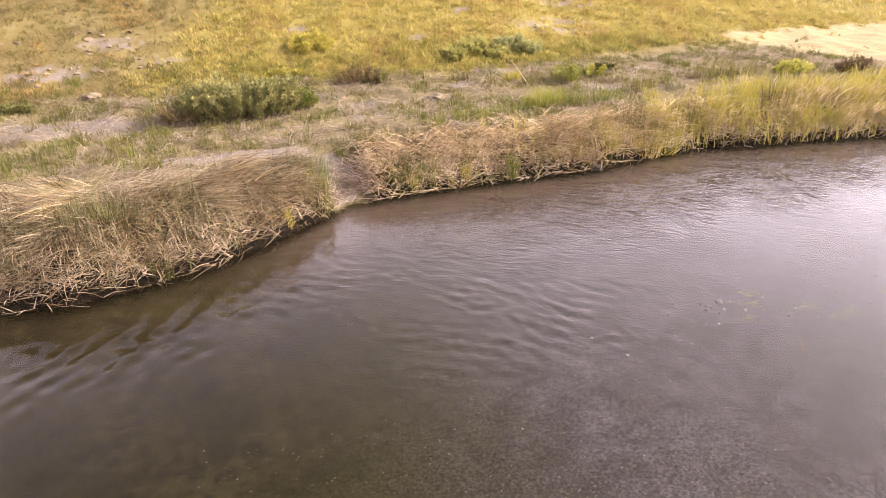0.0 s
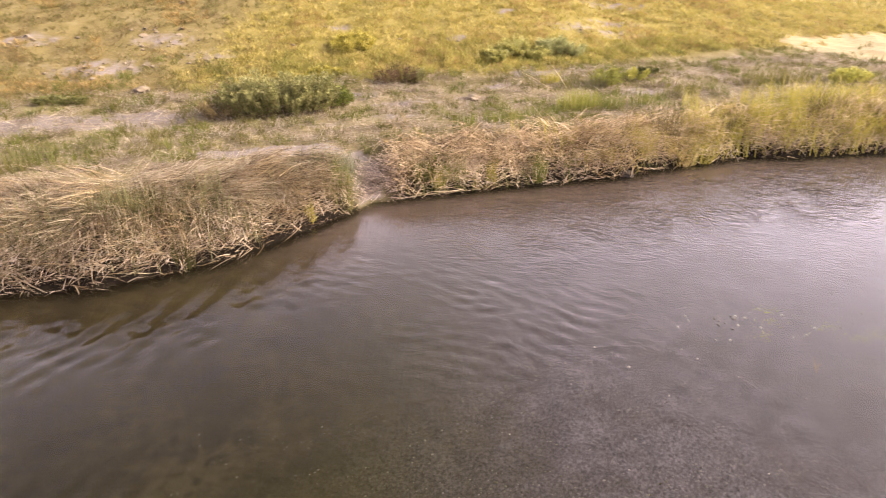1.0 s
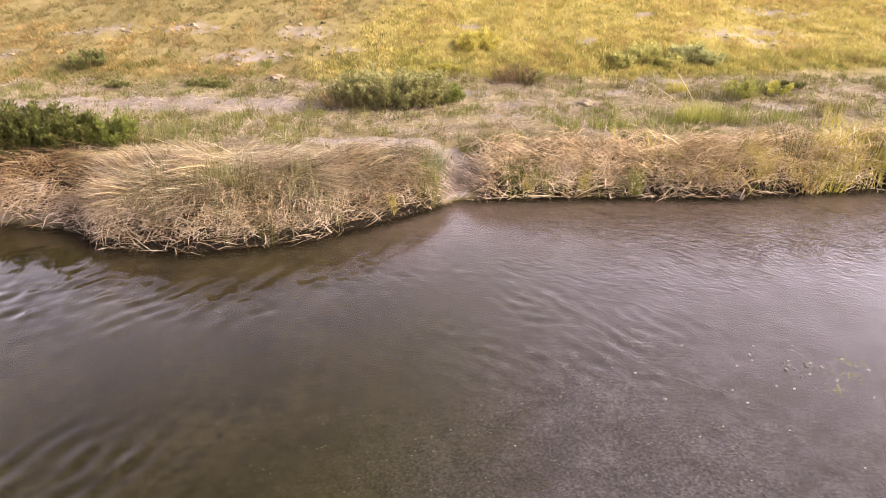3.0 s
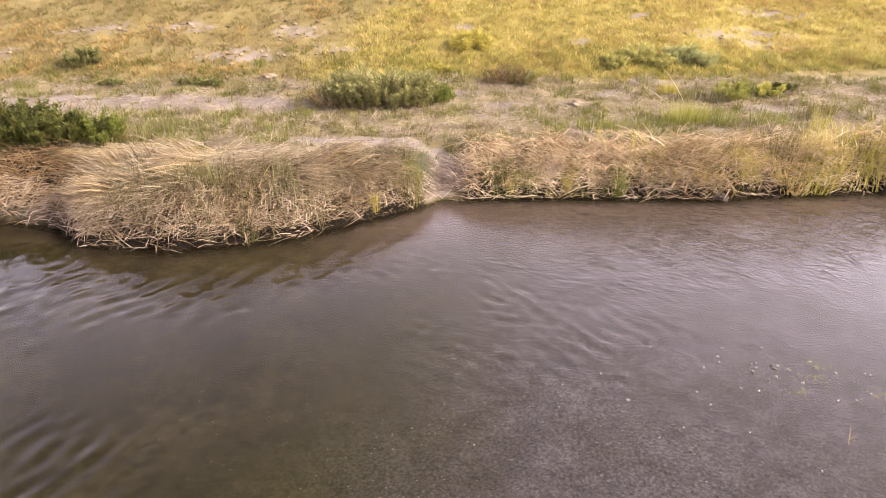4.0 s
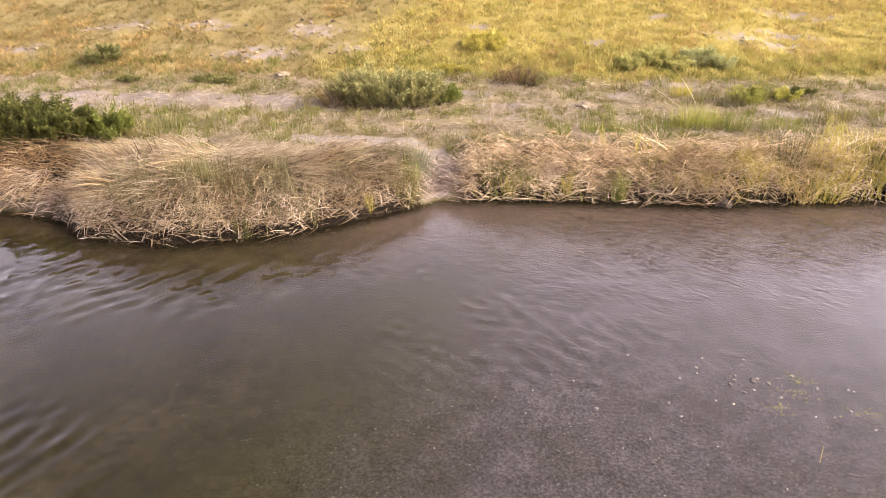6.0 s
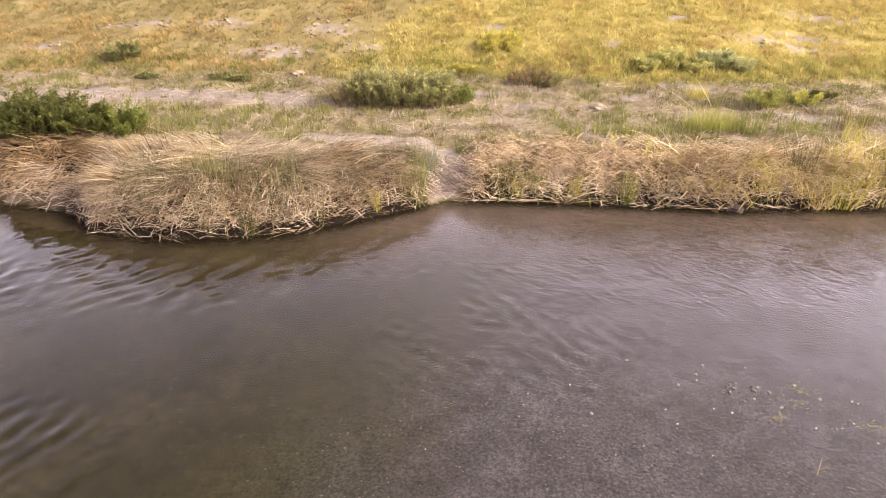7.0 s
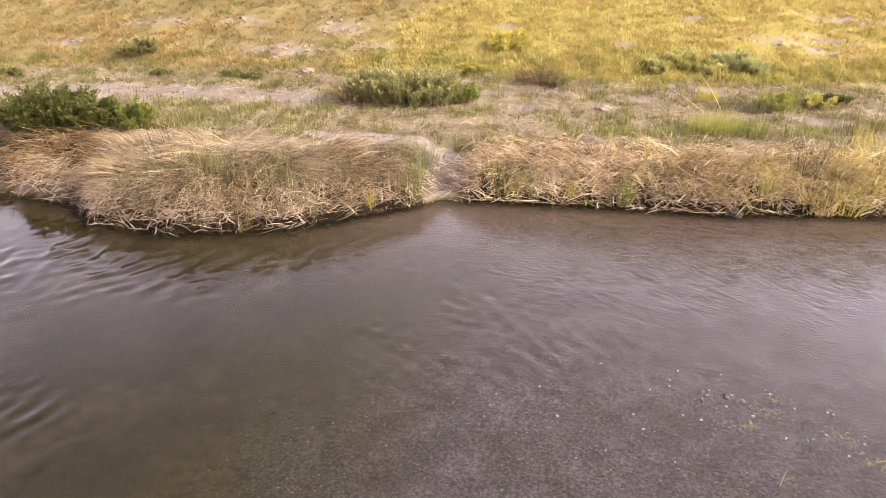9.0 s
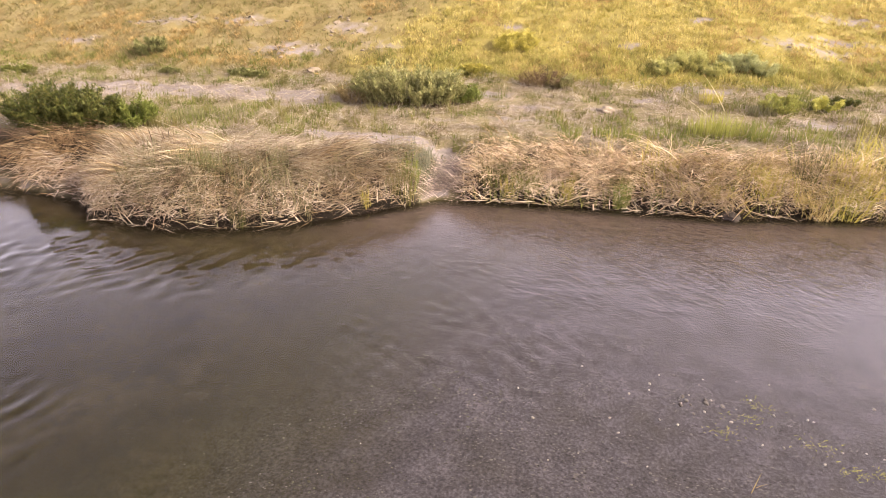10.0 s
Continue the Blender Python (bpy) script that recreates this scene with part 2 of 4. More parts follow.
M_TWIG = blade_material("dry_twig", [(0.0, (0.0739, 0.0475, 0.0273)), (0.5, (0.126, 0.0848, 0.0454)), (1.0, (0.19, 0.138, 0.077))], 1.0, 0.05, 0.8)


def ground_material():
    n = Nodes("earth_and_thatch")
    fine, mid, big = n.noise(9.0, 5, 0.65), n.noise(2.2, 4, 0.6), n.noise(0.5, 3, 0.5)
    streak = n.noise(3.0, 4, 0.6, n.place((0.35, 2.2, 1)), 0.6)
    thatch = n.ramp(n.sums("ADD", n.sums("MULTIPLY", mid, 0.5), n.sums("MULTIPLY", streak, 0.5)),
                    [(0.3, (0.090, 0.073, 0.040)), (0.5, (0.168, 0.138, 0.080)), (0.68, (0.25, 0.21, 0.135))])
    hill = n.ramp(n.sums("ADD", n.sums("MULTIPLY", mid, 0.5), n.sums("MULTIPLY", big, 0.5)),
                  [(0.3, (0.104, 0.082, 0.032)), (0.5, (0.150, 0.120, 0.053)), (0.7, (0.212, 0.172, 0.094))])
    meadow = n.ramp(n.sums("ADD", n.sums("MULTIPLY", fine, 0.4), n.sums("MULTIPLY", mid, 0.6)), [(0.3, (0.132, 0.111, 0.033)), (0.5, (0.192, 0.157, 0.050)), (0.7, (0.245, 0.198, 0.075))])
    hill = n.mix(n.layer("meadow"), hill, meadow)
    earth = n.ramp(n.sums("ADD", n.sums("MULTIPLY", fine, 0.5), n.sums("MULTIPLY", streak, 0.5)),
                   [(0.3, (0.125, 0.102, 0.092)), (0.5, (0.185, 0.157, 0.15)), (0.7, (0.24, 0.209, 0.203))])
    earth = n.mix(n.layer("sand"), earth, n.ramp(streak, [(0.3, (0.25, 0.20, 0.118)), (0.7, (0.355, 0.292, 0.185))]))
    # near-black: mud with the shade under reeds and undercut put into its colour
    mud_shade = n.ramp(fine, [(0.3, (0.004, 0.003, 0.0024)), (0.7, (0.010, 0.007, 0.0052))])
    silt = n.ramp(n.sums("ADD", n.sums("MULTIPLY", n.noise(5.0, 5, 0.7), 0.55), n.sums("MULTIPLY", big, 0.45)),
                  [(0.36, (0.016, 0.0135, 0.0062)), (0.5, (0.029, 0.0248, 0.0118)), (0.62, (0.047, 0.0405, 0.0205))])
    litter = n.span(n.sums("ADD", n.sums("MULTIPLY", n.noise(1.1, 5, 0.72), 0.7), n.sums("MULTIPLY", n.noise(7.0, 4, 0.7), 0.3)), 0.53, 0.58)
    silt = n.mix(n.sums("MULTIPLY", litter, 0.6), silt, (0.013, 0.0115, 0.009))
    speckle = n.sums("ADD", n.sums("MULTIPLY", n.noise(17, 3, 0.75), 0.75), n.sums("MULTIPLY", mid, 0.25))
    pebbles = n.ramp(speckle, [(0.34, (0.037, 0.0347, 0.0405)), (0.5, (0.080, 0.0745, 0.091)), (0.66, (0.145, 0.134, 0.163))])
    algae = n.ramp(speckle, [(0.34, (0.034, 0.032, 0.0185)), (0.5, (0.070, 0.067, 0.041)), (0.66, (0.122, 0.119, 0.080))])
    pebbles = n.mix(n.span(n.layer("shallow"), 0.45, 0.95), algae, pebbles)
    patches = n.sums("ADD", n.sums("MULTIPLY", big, 0.5), n.sums("MULTIPLY", n.noise(1.3, 4, 0.6), 0.5))
    shade = n.mix(n.span(patches, 0.42, 0.66, 0.0, 0.4), pebbles, silt)
    bed = n.mix(n.layer("shallow"), silt, shade)
    loam = n.ramp(n.sums("ADD", n.sums("MULTIPLY", fine, 0.4), n.sums("MULTIPLY", streak, 0.6)), [(0.3, (0.058, 0.045, 0.041)), (0.5, (0.094, 0.073, 0.068)), (0.7, (0.134, 0.106, 0.100))])
    bed = n.mix(n.layer("bankside"), bed, loam)
    ragged = n.sums("SUBTRACT", n.sums("MULTIPLY", mid, 0.7), 0.35)
    land = n.mix(n.layer("hill"), thatch, hill)
    land = n.mix(n.span(n.sums("ADD", n.layer("bare"), ragged), 0.3, 0.7), land, earth)
    land = n.mix(n.layer("mud_shade"), land, mud_shade)
    bed = n.mix(n.layer("mud_shade"), bed, mud_shade)
    colour = n.mix(n.layer("bed"), land, bed)
    return n.surface(colour, 0.9, n.bump(n.sums("ADD", n.sums("MULTIPLY", fine, 0.4), mid), 0.6, 0.08), 0.06)


def water_material():
    n = Nodes("river_water")
    chop = n.noise(3.2, 1.0, 0.4, n.place((1.0, 1.6, 1), -46), 0.8)
    fine = n.noise(5.6, 1.2, 0.4, n.place((0.9, 1.5, 1), -30), 0.8)
    gusts = n.span(n.noise(0.42, 3, 0.6), 0.40, 0.60, 0.4, 1.0)
    rippled = n.sums("MULTIPLY", gusts, n.layer("ripple"))
    height = n.sums("MULTIPLY", n.sums("ADD", n.sums("MULTIPLY", chop, 0.66), n.sums("MULTIPLY", fine, 0.28)), rippled)
    normal = n.bump(height, 1.0, 0.034)
    gloss = n.add("ShaderNodeBsdfGlossy")
    gloss.inputs["Roughness"].default_value = 0.045
    n.link(normal, gloss.inputs["Normal"])
    clear = n.add("ShaderNodeBsdfTransparent")
    clear.inputs["Color"].default_value = (0.90, 0.86, 0.86, 1)
    murk = n.add("ShaderNodeBsdfDiffuse")
    murk.inputs["Color"].default_value = (0.014, 0.0115, 0.0035, 1)
    body = n.add("ShaderNodeMixShader")
    n.link(n.span(n.layer("depth"), 0.10, 0.40, 0.03, 0.3), body.inputs[0])
    n.link(clear.outputs[0], body.inputs[1])
    n.link(murk.outputs[0], body.inputs[2])
    fres = n.add("ShaderNodeFresnel")
    fres.inputs["IOR"].default_value = 1.34
    n.link(normal, fres.inputs["Normal"])
    top = n.add("ShaderNodeMixShader")
    n.link(fres.outputs[0], top.inputs[0])
    n.link(body.outputs[0], top.inputs[1])
    n.link(gloss.outputs[0], top.inputs[2])
    n.link(top.outputs[0], n.out.inputs[0])
    return n.mat


def stone_material(name, dark, light):
    n = Nodes(name)
    tone = n.sums("ADD", n.sums("MULTIPLY", n.add("ShaderNodeObjectInfo").outputs["Random"], 0.4), n.sums("MULTIPLY", n.noise(18, 4), 0.6))
    return n.surface(n.ramp(tone, [(0.25, dark), (0.75, light)]), 0.8, n.bump(n.noise(40, 4), 0.5, 0.01))


M_GROUND = ground_material()
M_WATER = water_material()
M_PALE_STONE = stone_material("pale_stone", (0.27, 0.25, 0.235), (0.46, 0.435, 0.41))
M_GREY_STONE = stone_material("grey_stone", (0.05, 0.044, 0.04), (0.25, 0.225, 0.21))
M_BROWN_STONE = stone_material("brown_stone", (0.014, 0.010, 0.0075), (0.040, 0.030, 0.023))
M_CLAY = stone_material("pale_clay", (0.12, 0.093, 0.062), (0.225, 0.18, 0.132))
# tunnel earth with the hole's own shade put into its colour
M_DARK = stone_material("burrow_shade_earth", (0.006, 0.005, 0.004), (0.016, 0.012, 0.009))


def gravel_material(name, stops):
    """Loose pebbles, each with a tone of its own."""
    n = Nodes(name)
    tone = n.sums("ADD", n.sums("MULTIPLY", n.island(), 0.8), n.sums("MULTIPLY", n.noise(30, 3), 0.2))
    return n.surface(n.ramp(tone, stops), 0.7)


M_GRAVEL = gravel_material("mixed_gravel", [(0.1, (0.0215, 0.020, 0.0215)), (0.5, (0.073, 0.068, 0.076)), (0.74, (0.110, 0.103, 0.108)), (0.9, (0.153, 0.143, 0.145)), (0.98, (0.23, 0.215, 0.205))])
M_MOSSY = gravel_material("mossy_gravel", [(0.1, (0.022, 0.021, 0.013)), (0.5, (0.066, 0.065, 0.045)), (0.76, (0.105, 0.104, 0.078)), (0.92, (0.15, 0.147, 0.118)), (0.99, (0.23, 0.22, 0.18))])


# ---- mesh helpers ----
def mesh_of(name, verts, faces, material, smooth=True, layers=()):
    """A mesh from numpy arrays; faces all of one corner count."""
    me = bpy.data.meshes.new(name)
    n, k = faces.shape
    me.vertices.add(len(verts))
    me.vertices.foreach_set("co", np.ascontiguousarray(verts, np.float32).ravel())
    me.loops.add(n * k)
    me.loops.foreach_set("vertex_index", np.ascontiguousarray(faces, np.int32).ravel())
    me.polygons.add(n)
    me.polygons.foreach_set("loop_start", np.arange(0, n * k, k, dtype=np.int32))
    me.update(calc_edges=True)
    if smooth:
        me.polygons.foreach_set("use_smooth", np.ones(n, bool))
    for title, values in layers:
        a = me.attributes.new(title, "FLOAT", "POINT")
        a.data.foreach_set("value", np.ascontiguousarray(values, np.float32))
    me.materials.append(material)
    return me


def part(name, bm, material, parent, label=""):
    """Links a bmesh, or a ready mesh, as one mesh object under a thing or a part."""
    if isinstance(bm, bpy.types.Mesh):
        me = bm
    else:
        me = bpy.data.meshes.new(name)
        bm.to_mesh(me)
        bm.free()
        me.materials.append(material)
    ob = new(name, me)
    ob.parent = parent
    return tagged(ob, label)


def strips(root, heading, tilt0, tilt1, length, width, segs=4, twist=None, floor=None, side=0.0):
    """Bent blades: each starts at root, leans by tilt0 from upright and ends at tilt1, bowing towards heading."""
    m = len(root)
    u = np.linspace(0, 1, segs + 1)
    ang = tilt0[:, None] + (tilt1 - tilt0)[:, None] * u[None, :] ** 1.3
    step = (length / segs)[:, None]
    out = np.cumsum(np.concatenate([np.zeros((m, 1)), np.sin(ang[:, :-1]) * step], 1), 1)
    rise = np.cumsum(np.concatenate([np.zeros((m, 1)), np.cos(ang[:, :-1]) * step], 1), 1)
    turn = heading[:, None] + side * u[None, :] * np.sin(7.0 * heading)[:, None]
    pts = np.stack([root[:, None, 0] + out * np.cos(turn), root[:, None, 1] + out * np.sin(turn), root[:, None, 2] + rise], -1)
    if floor is not None:
        pts[..., 2] = np.maximum(pts[..., 2], floor(pts[..., 0], pts[..., 1]))
    tw = heading + np.pi / 2 if twist is None else twist
    across = np.stack([np.cos(tw), np.sin(tw), 0.35 * np.sin(5 * tw)], -1)[:, None, :]
    half = (width / 2)[:, None] * (1 - 0.85 * u[None, :] ** 1.6)
    left, right = pts - across * half[..., None], pts + across * half[..., None]
    verts = np.stack([left, right], 2).reshape(-1, 3)
    base = (np.arange(m) * 2 * (segs + 1))[:, None]
    k = np.arange(segs)[None, :] * 2
    q = np.stack([base + k, base + k + 1, base + k + 3, base + k + 2], -1).reshape(-1, 4)
    return verts, q


def scatter(rng, count, x0, x1, y0, y1, chance):
    """Random places in a rectangle, kept by chance(x, y)."""
    x, y = rng.uniform(x0, x1, count), rng.uniform(y0, y1, count)
    keep = rng.uniform(0, 1, count) < chance(x, y)
    return x[keep], y[keep]


def above(x, y):
    return np.maximum(ground_z(x, y), 0.0) + 0.015


# ---- ground and river ----
TRACK = ((-60, 4.0), (-25, 6.6), (-17, 7.9), (-13, 8.0), (-10.6, 7.7), (-9.2, 7.5))


def blob(x, y, cx, cy, rx, ry):
    return np.exp(-((x - cx) / rx) ** 2 - ((y - cy) / ry) ** 2)


def bare_earth(x, y):
    """How bare the soil is: track, gully, worn spots on the slope, the sandy flat."""
    b = 1.15 * np.exp(-(near_line(x, y, TRACK) / 1.5) ** 4)
    b = np.maximum(b, 1.15 * np.exp(-(near_line(x, y, GULLY) / (0.46 + 0.1 * sstep(-1.5, -3.0, x))) ** 4))
    b = np.maximum(b, 0.62 * np.exp(-(near_line(x, y, BEACH) / 0.24) ** 4))
    for cx, cy, rx, ry, v in ((-12.0, 14.2, 2.6, 0.9, 0.75), (-9.3, 16.9, 1.6, 0.8, 0.7), (-15.8, 17.4, 1.8, 0.7, 0.7), (-21, 17.5, 2.5, 0.8, 0.7),
                              (-26, 15.5, 1.8, 0.7, 0.7), (-7.0, 15.0, 1.8, 0.8, 0.55), (4.8, 7.6, 0.8, 0.45, 0.9), (-0.6, 9.4, 1.6, 0.7, 0.8),
                              (12.8, 7.2, 1.0, 0.7, 0.9), (9.5, 11.2, 2.4, 0.5, 0.8), (16, 17.5, 3, 0.9, 0.7), (14, 10.6, 2.5, 0.6, 0.6),
                              (18.2, 19.2, 2.2, 0.6, 0.85), (6.3, 15.7, 0.6, 0.3, 0.9), (13.0, 17.3, 0.8, 0.35, 0.8), (10.4, 19.2, 1.0, 0.5, 0.7), (-0.1, 17.7, 0.8, 0.45, 0.85), (20, 22.6, 3.0, 0.8, 0.7), (9.0, 11.6, 1.8, 0.4, 0.7), (13.3, 6.6, 1.5, 0.6, 1.0), (1.5, 7.6, 1.6, 0.5, 0.85), (6.6, 9.3, 1.4, 0.45, 0.85), (0.6, 5.6, 1.4, 0.5, 0.75), (-2.5, 5.2, 1.2, 0.4, 0.7)):
        b = np.maximum(b, v * blob(x, y, cx, cy, rx, ry) ** 0.7)
    sand = sstep(29.0, 33, x + 0.25 * (y - 8)) * sstep(4.6, 6.4, y + 0.12 * (x - 28)) * (1 - sstep(15.2, 18.0, y - 0.05 * (x - 30)))
    return np.maximum(b * (0.85 + 0.4 * lumps(x, y, 77, 0.9)), 1.3 * sand * (0.9 + 0.35 * lumps(x, y, 78, 2.0)))


def build_ground():
    far = np.array([34, 38, 44, 52, 64, 80, 110, 160, 260, 500, 1000, 2500.0])
    xs = np.concatenate([-far[::-1] - 4, np.arange(-36, 44.01, 0.2), far + 12])
    ys = np.concatenate([-far[::-1], np.arange(-30, -16, 1.0), np.arange(-16, 27.01, 0.2), far])
    gx, gy = np.meshgrid(xs, ys)
    x, y = gx.ravel(), gy.ravel()
    z = ground_z(x, y)
    z = np.where(y < -36, np.maximum(z, 0) + 0.10 * (-36 - np.maximum(y, -80)), z)
    d = y - shore(x)
    nx, ny = len(xs), len(ys)
    i = (np.arange(ny - 1)[:, None] * nx + np.arange(nx - 1)[None, :]).ravel()
    faces = np.stack([i, i + 1, i + nx + 1, i + nx], -1)
    bed = (d < 0.0) & (y > -36)
    # painted shade over bare mud, beneath the reed mat and along the waterline
    mud_shade = np.maximum(np.exp(-(d / np.where(d > 0, 0.55, 0.5)) ** 2), 1.0 * (1 - sstep(2.0, 3.2, d)) * (d > 0)) * (d > -4) * (1 - np.exp(-(near_line(x, y, GULLY) / 0.6) ** 2)) * (1 - 0.5 * np.exp(-(near_line(x, y, BEACH) / 0.35) ** 2))
    shallow = sstep(-7.0, 2.2, x - 0.35 * (y + 9)) * (0.45 + 0.55 * sstep(1.0, 5.5, -d)) * sstep(0.0, 0.5, -d)
    hill = sstep(-1.2, 1.6, y - 11 - 3 * sstep(9, 22, x))
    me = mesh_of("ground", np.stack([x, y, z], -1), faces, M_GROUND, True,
                 (("bare", bare_earth(x, y) * (d > 0)), ("bed", bed * 1.0), ("mud_shade", mud_shade), ("shallow", shallow), ("bankside", (0.12 + 0.88 * sstep(-6.0, -2.0, x)) * sstep(-13.0, -9.5, x) * np.exp(-(d / 3.2) ** 2) * sstep(0.1, 0.6, -d)), ("hill", hill), ("sand", sstep(26.5, 29.5, x)), ("meadow", sstep(-8.0, -4.0, x + 0.5 * (17 - y)) * hill)))
    tagged(new("ground", me), "river bed, muddy bank, dry grassy flat and rising embankment of pale earth", "ground", kind="structure")


def wave_train(x, y, seed, crest, spread, small, large, count, steep):
    """Interfering waves whose crests run along the heading crest, in degrees; steep is their usual slope."""
    r = np.random.RandomState(seed)
    out = 0 * x
    for k in range(count):
        a = radians(crest + 90 + r.normal(0, spread))
        f = 6.283 / (small * (large / small) ** r.uniform(0, 1))
        bend = 0.5 * np.sin(0.45 * f * (x * np.sin(a) - y * np.cos(a)) * r.uniform(0.3, 0.8) + r.uniform(0, 6.283))
        out = out + np.sin(f * (x * np.cos(a) + y * np.sin(a)) + r.uniform(0, 6.283) + bend) * steep * (2 / count) ** 0.5 / f
    return out


def water_z(x, y):
    """Wavelets lapping at the mound, long soft swells upstream, crossed ripples over the deeper middle."""
    side = x - 0.35 * (y + 9)
    patchy = 0.55 + 0.45 * lumps(x, y, 91, 2.6)
    lap = sstep(-4.0, -7.5, x) * sstep(-8.9, -7.0, y) * (1 - 0.8 * sstep(-5.3, -4.2, y - 0.25 * np.minimum(x + 9, 0)))
    swell = sstep(-1.5, -6.0, side) * sstep(-15, -9, y) * (1 - 0.7 * sstep(-7.5, -5.5, y))
    middle = blob(x, y, 0.2, -8.6, 3.6, 2.4) + 0.6 * blob(x, y, -3.0, -5.2, 3.0, 1.6)
    z = wave_train(x, y, 1, 72, 40, 0.42, 0.95, 26, 0.105) * lap * (0.4 + 0.6 * patchy)
    z = z + wave_train(x, y, 2, 62, 34, 0.5, 1.5, 24, 0.018) * swell * (0.45 + 0.75 * lumps(x, y, 93, 3.4))
    z = z + wave_train(x, y, 3, -66, 30, 0.3, 0.6, 24, 0.082) * np.minimum(1.15 * middle, 1) * (0.55 + 0.45 * patchy)
    under = sstep(-12.5, -9.5, x) * (1 - sstep(-4.5, -1.5, x)) * sstep(-7.5, -5.5, y)
    z = z + wave_train(x, y, 5, 80, 44, 0.42, 0.9, 26, 0.12) * under * (0.5 + 0.5 * patchy)
    z = z + wave_train(x, y, 6, 66, 20, 0.34, 0.7, 16, 0.085) * blob(x, y, -8.2, -12.6, 1.6, 1.4)
    return z + wave_train(x, y, 4, -48, 30, 0.4, 0.9, 12, 0.008) * sstep(-6, 2, side)


def build_water():
    xs = np.concatenate([np.linspace(-400, -44, 12), np.arange(-40, -17.5, 0.8), np.arange(-17.5, 14, 0.055), np.arange(14, 44.1, 0.5), np.linspace(50, 400, 12)])
    ys = np.concatenate([np.linspace(-42, -22, 8), np.arange(-21, -15, 0.6), np.arange(-15, 0.8, 0.055), np.arange(1.0, 6.1, 0.6)])
    gx, gy = np.meshgrid(xs, ys)
    x, y = gx.ravel(), gy.ravel()
    i = (np.arange(len(ys) - 1)[:, None] * len(xs) + np.arange(len(xs) - 1)[None, :]).ravel()
    faces = np.stack([i, i + 1, i + len(xs) + 1, i + len(xs)], -1)
    near = sstep(-17.5, -16.0, x) * (1 - sstep(12.5, 14.0, x)) * sstep(-15.0, -14.0, y) * sstep(0.1, 0.5, shore(x) - y)
    ripple = sstep(-5.0, 3.0, x - 0.35 * (y + 9)) * sstep(-13.0, -7.0, y) * (0.6 + (1.5 + 0.7 * sstep(4, 8, x)) * sstep(-7.0, -4.0, y)) + 0.6 * sstep(-10, -5, x) * sstep(-8, -5, y)
    me = mesh_of("water", np.stack([x, y, near * water_z(x, y)], -1), faces, M_WATER, True,
                 (("depth", np.maximum(-ground_z(x, y), 0)), ("ripple", np.clip(ripple, 0.04, 2.8))))
    river = tagged(new("water", me), "rippled shallow river water, grey-brown, reflecting a pale sky", "river", kind="structure")
    river.visible_shadow = False


build_ground()
build_water()


# ---- reeds along the bank ----
def stuff(name, verts, faces, material, label, category):
    ob = new(name, mesh_of(name, verts, faces, material, False))
    return tagged(ob, label, category, kind="stuff")


LIE_X = (-34, -13.2, -12.2, -11.0, -9.5, -8.0, -6.5, -2.5, -0.6, 0.3, 3.0, 6.0, 8.0, 9.5, 12, 20)
LIE_H = (-110, -125, -165, -135, -100, -70, -42, -38, -45, -140, -132, -118, -75, -60, -105, -110)


def lie_of_reeds(x, d):
    """The heading, in degrees, in which the wind and the water have laid the reeds."""
    h = np.interp(x, LIE_X, LIE_H) + 38 * lumps(x, shore(x) + d, 88, 2.0)
    top = sstep(1.3, 2.2, d) * (x < -1.5)
    return h + top * np.where(x < -8.5, -55, 40)


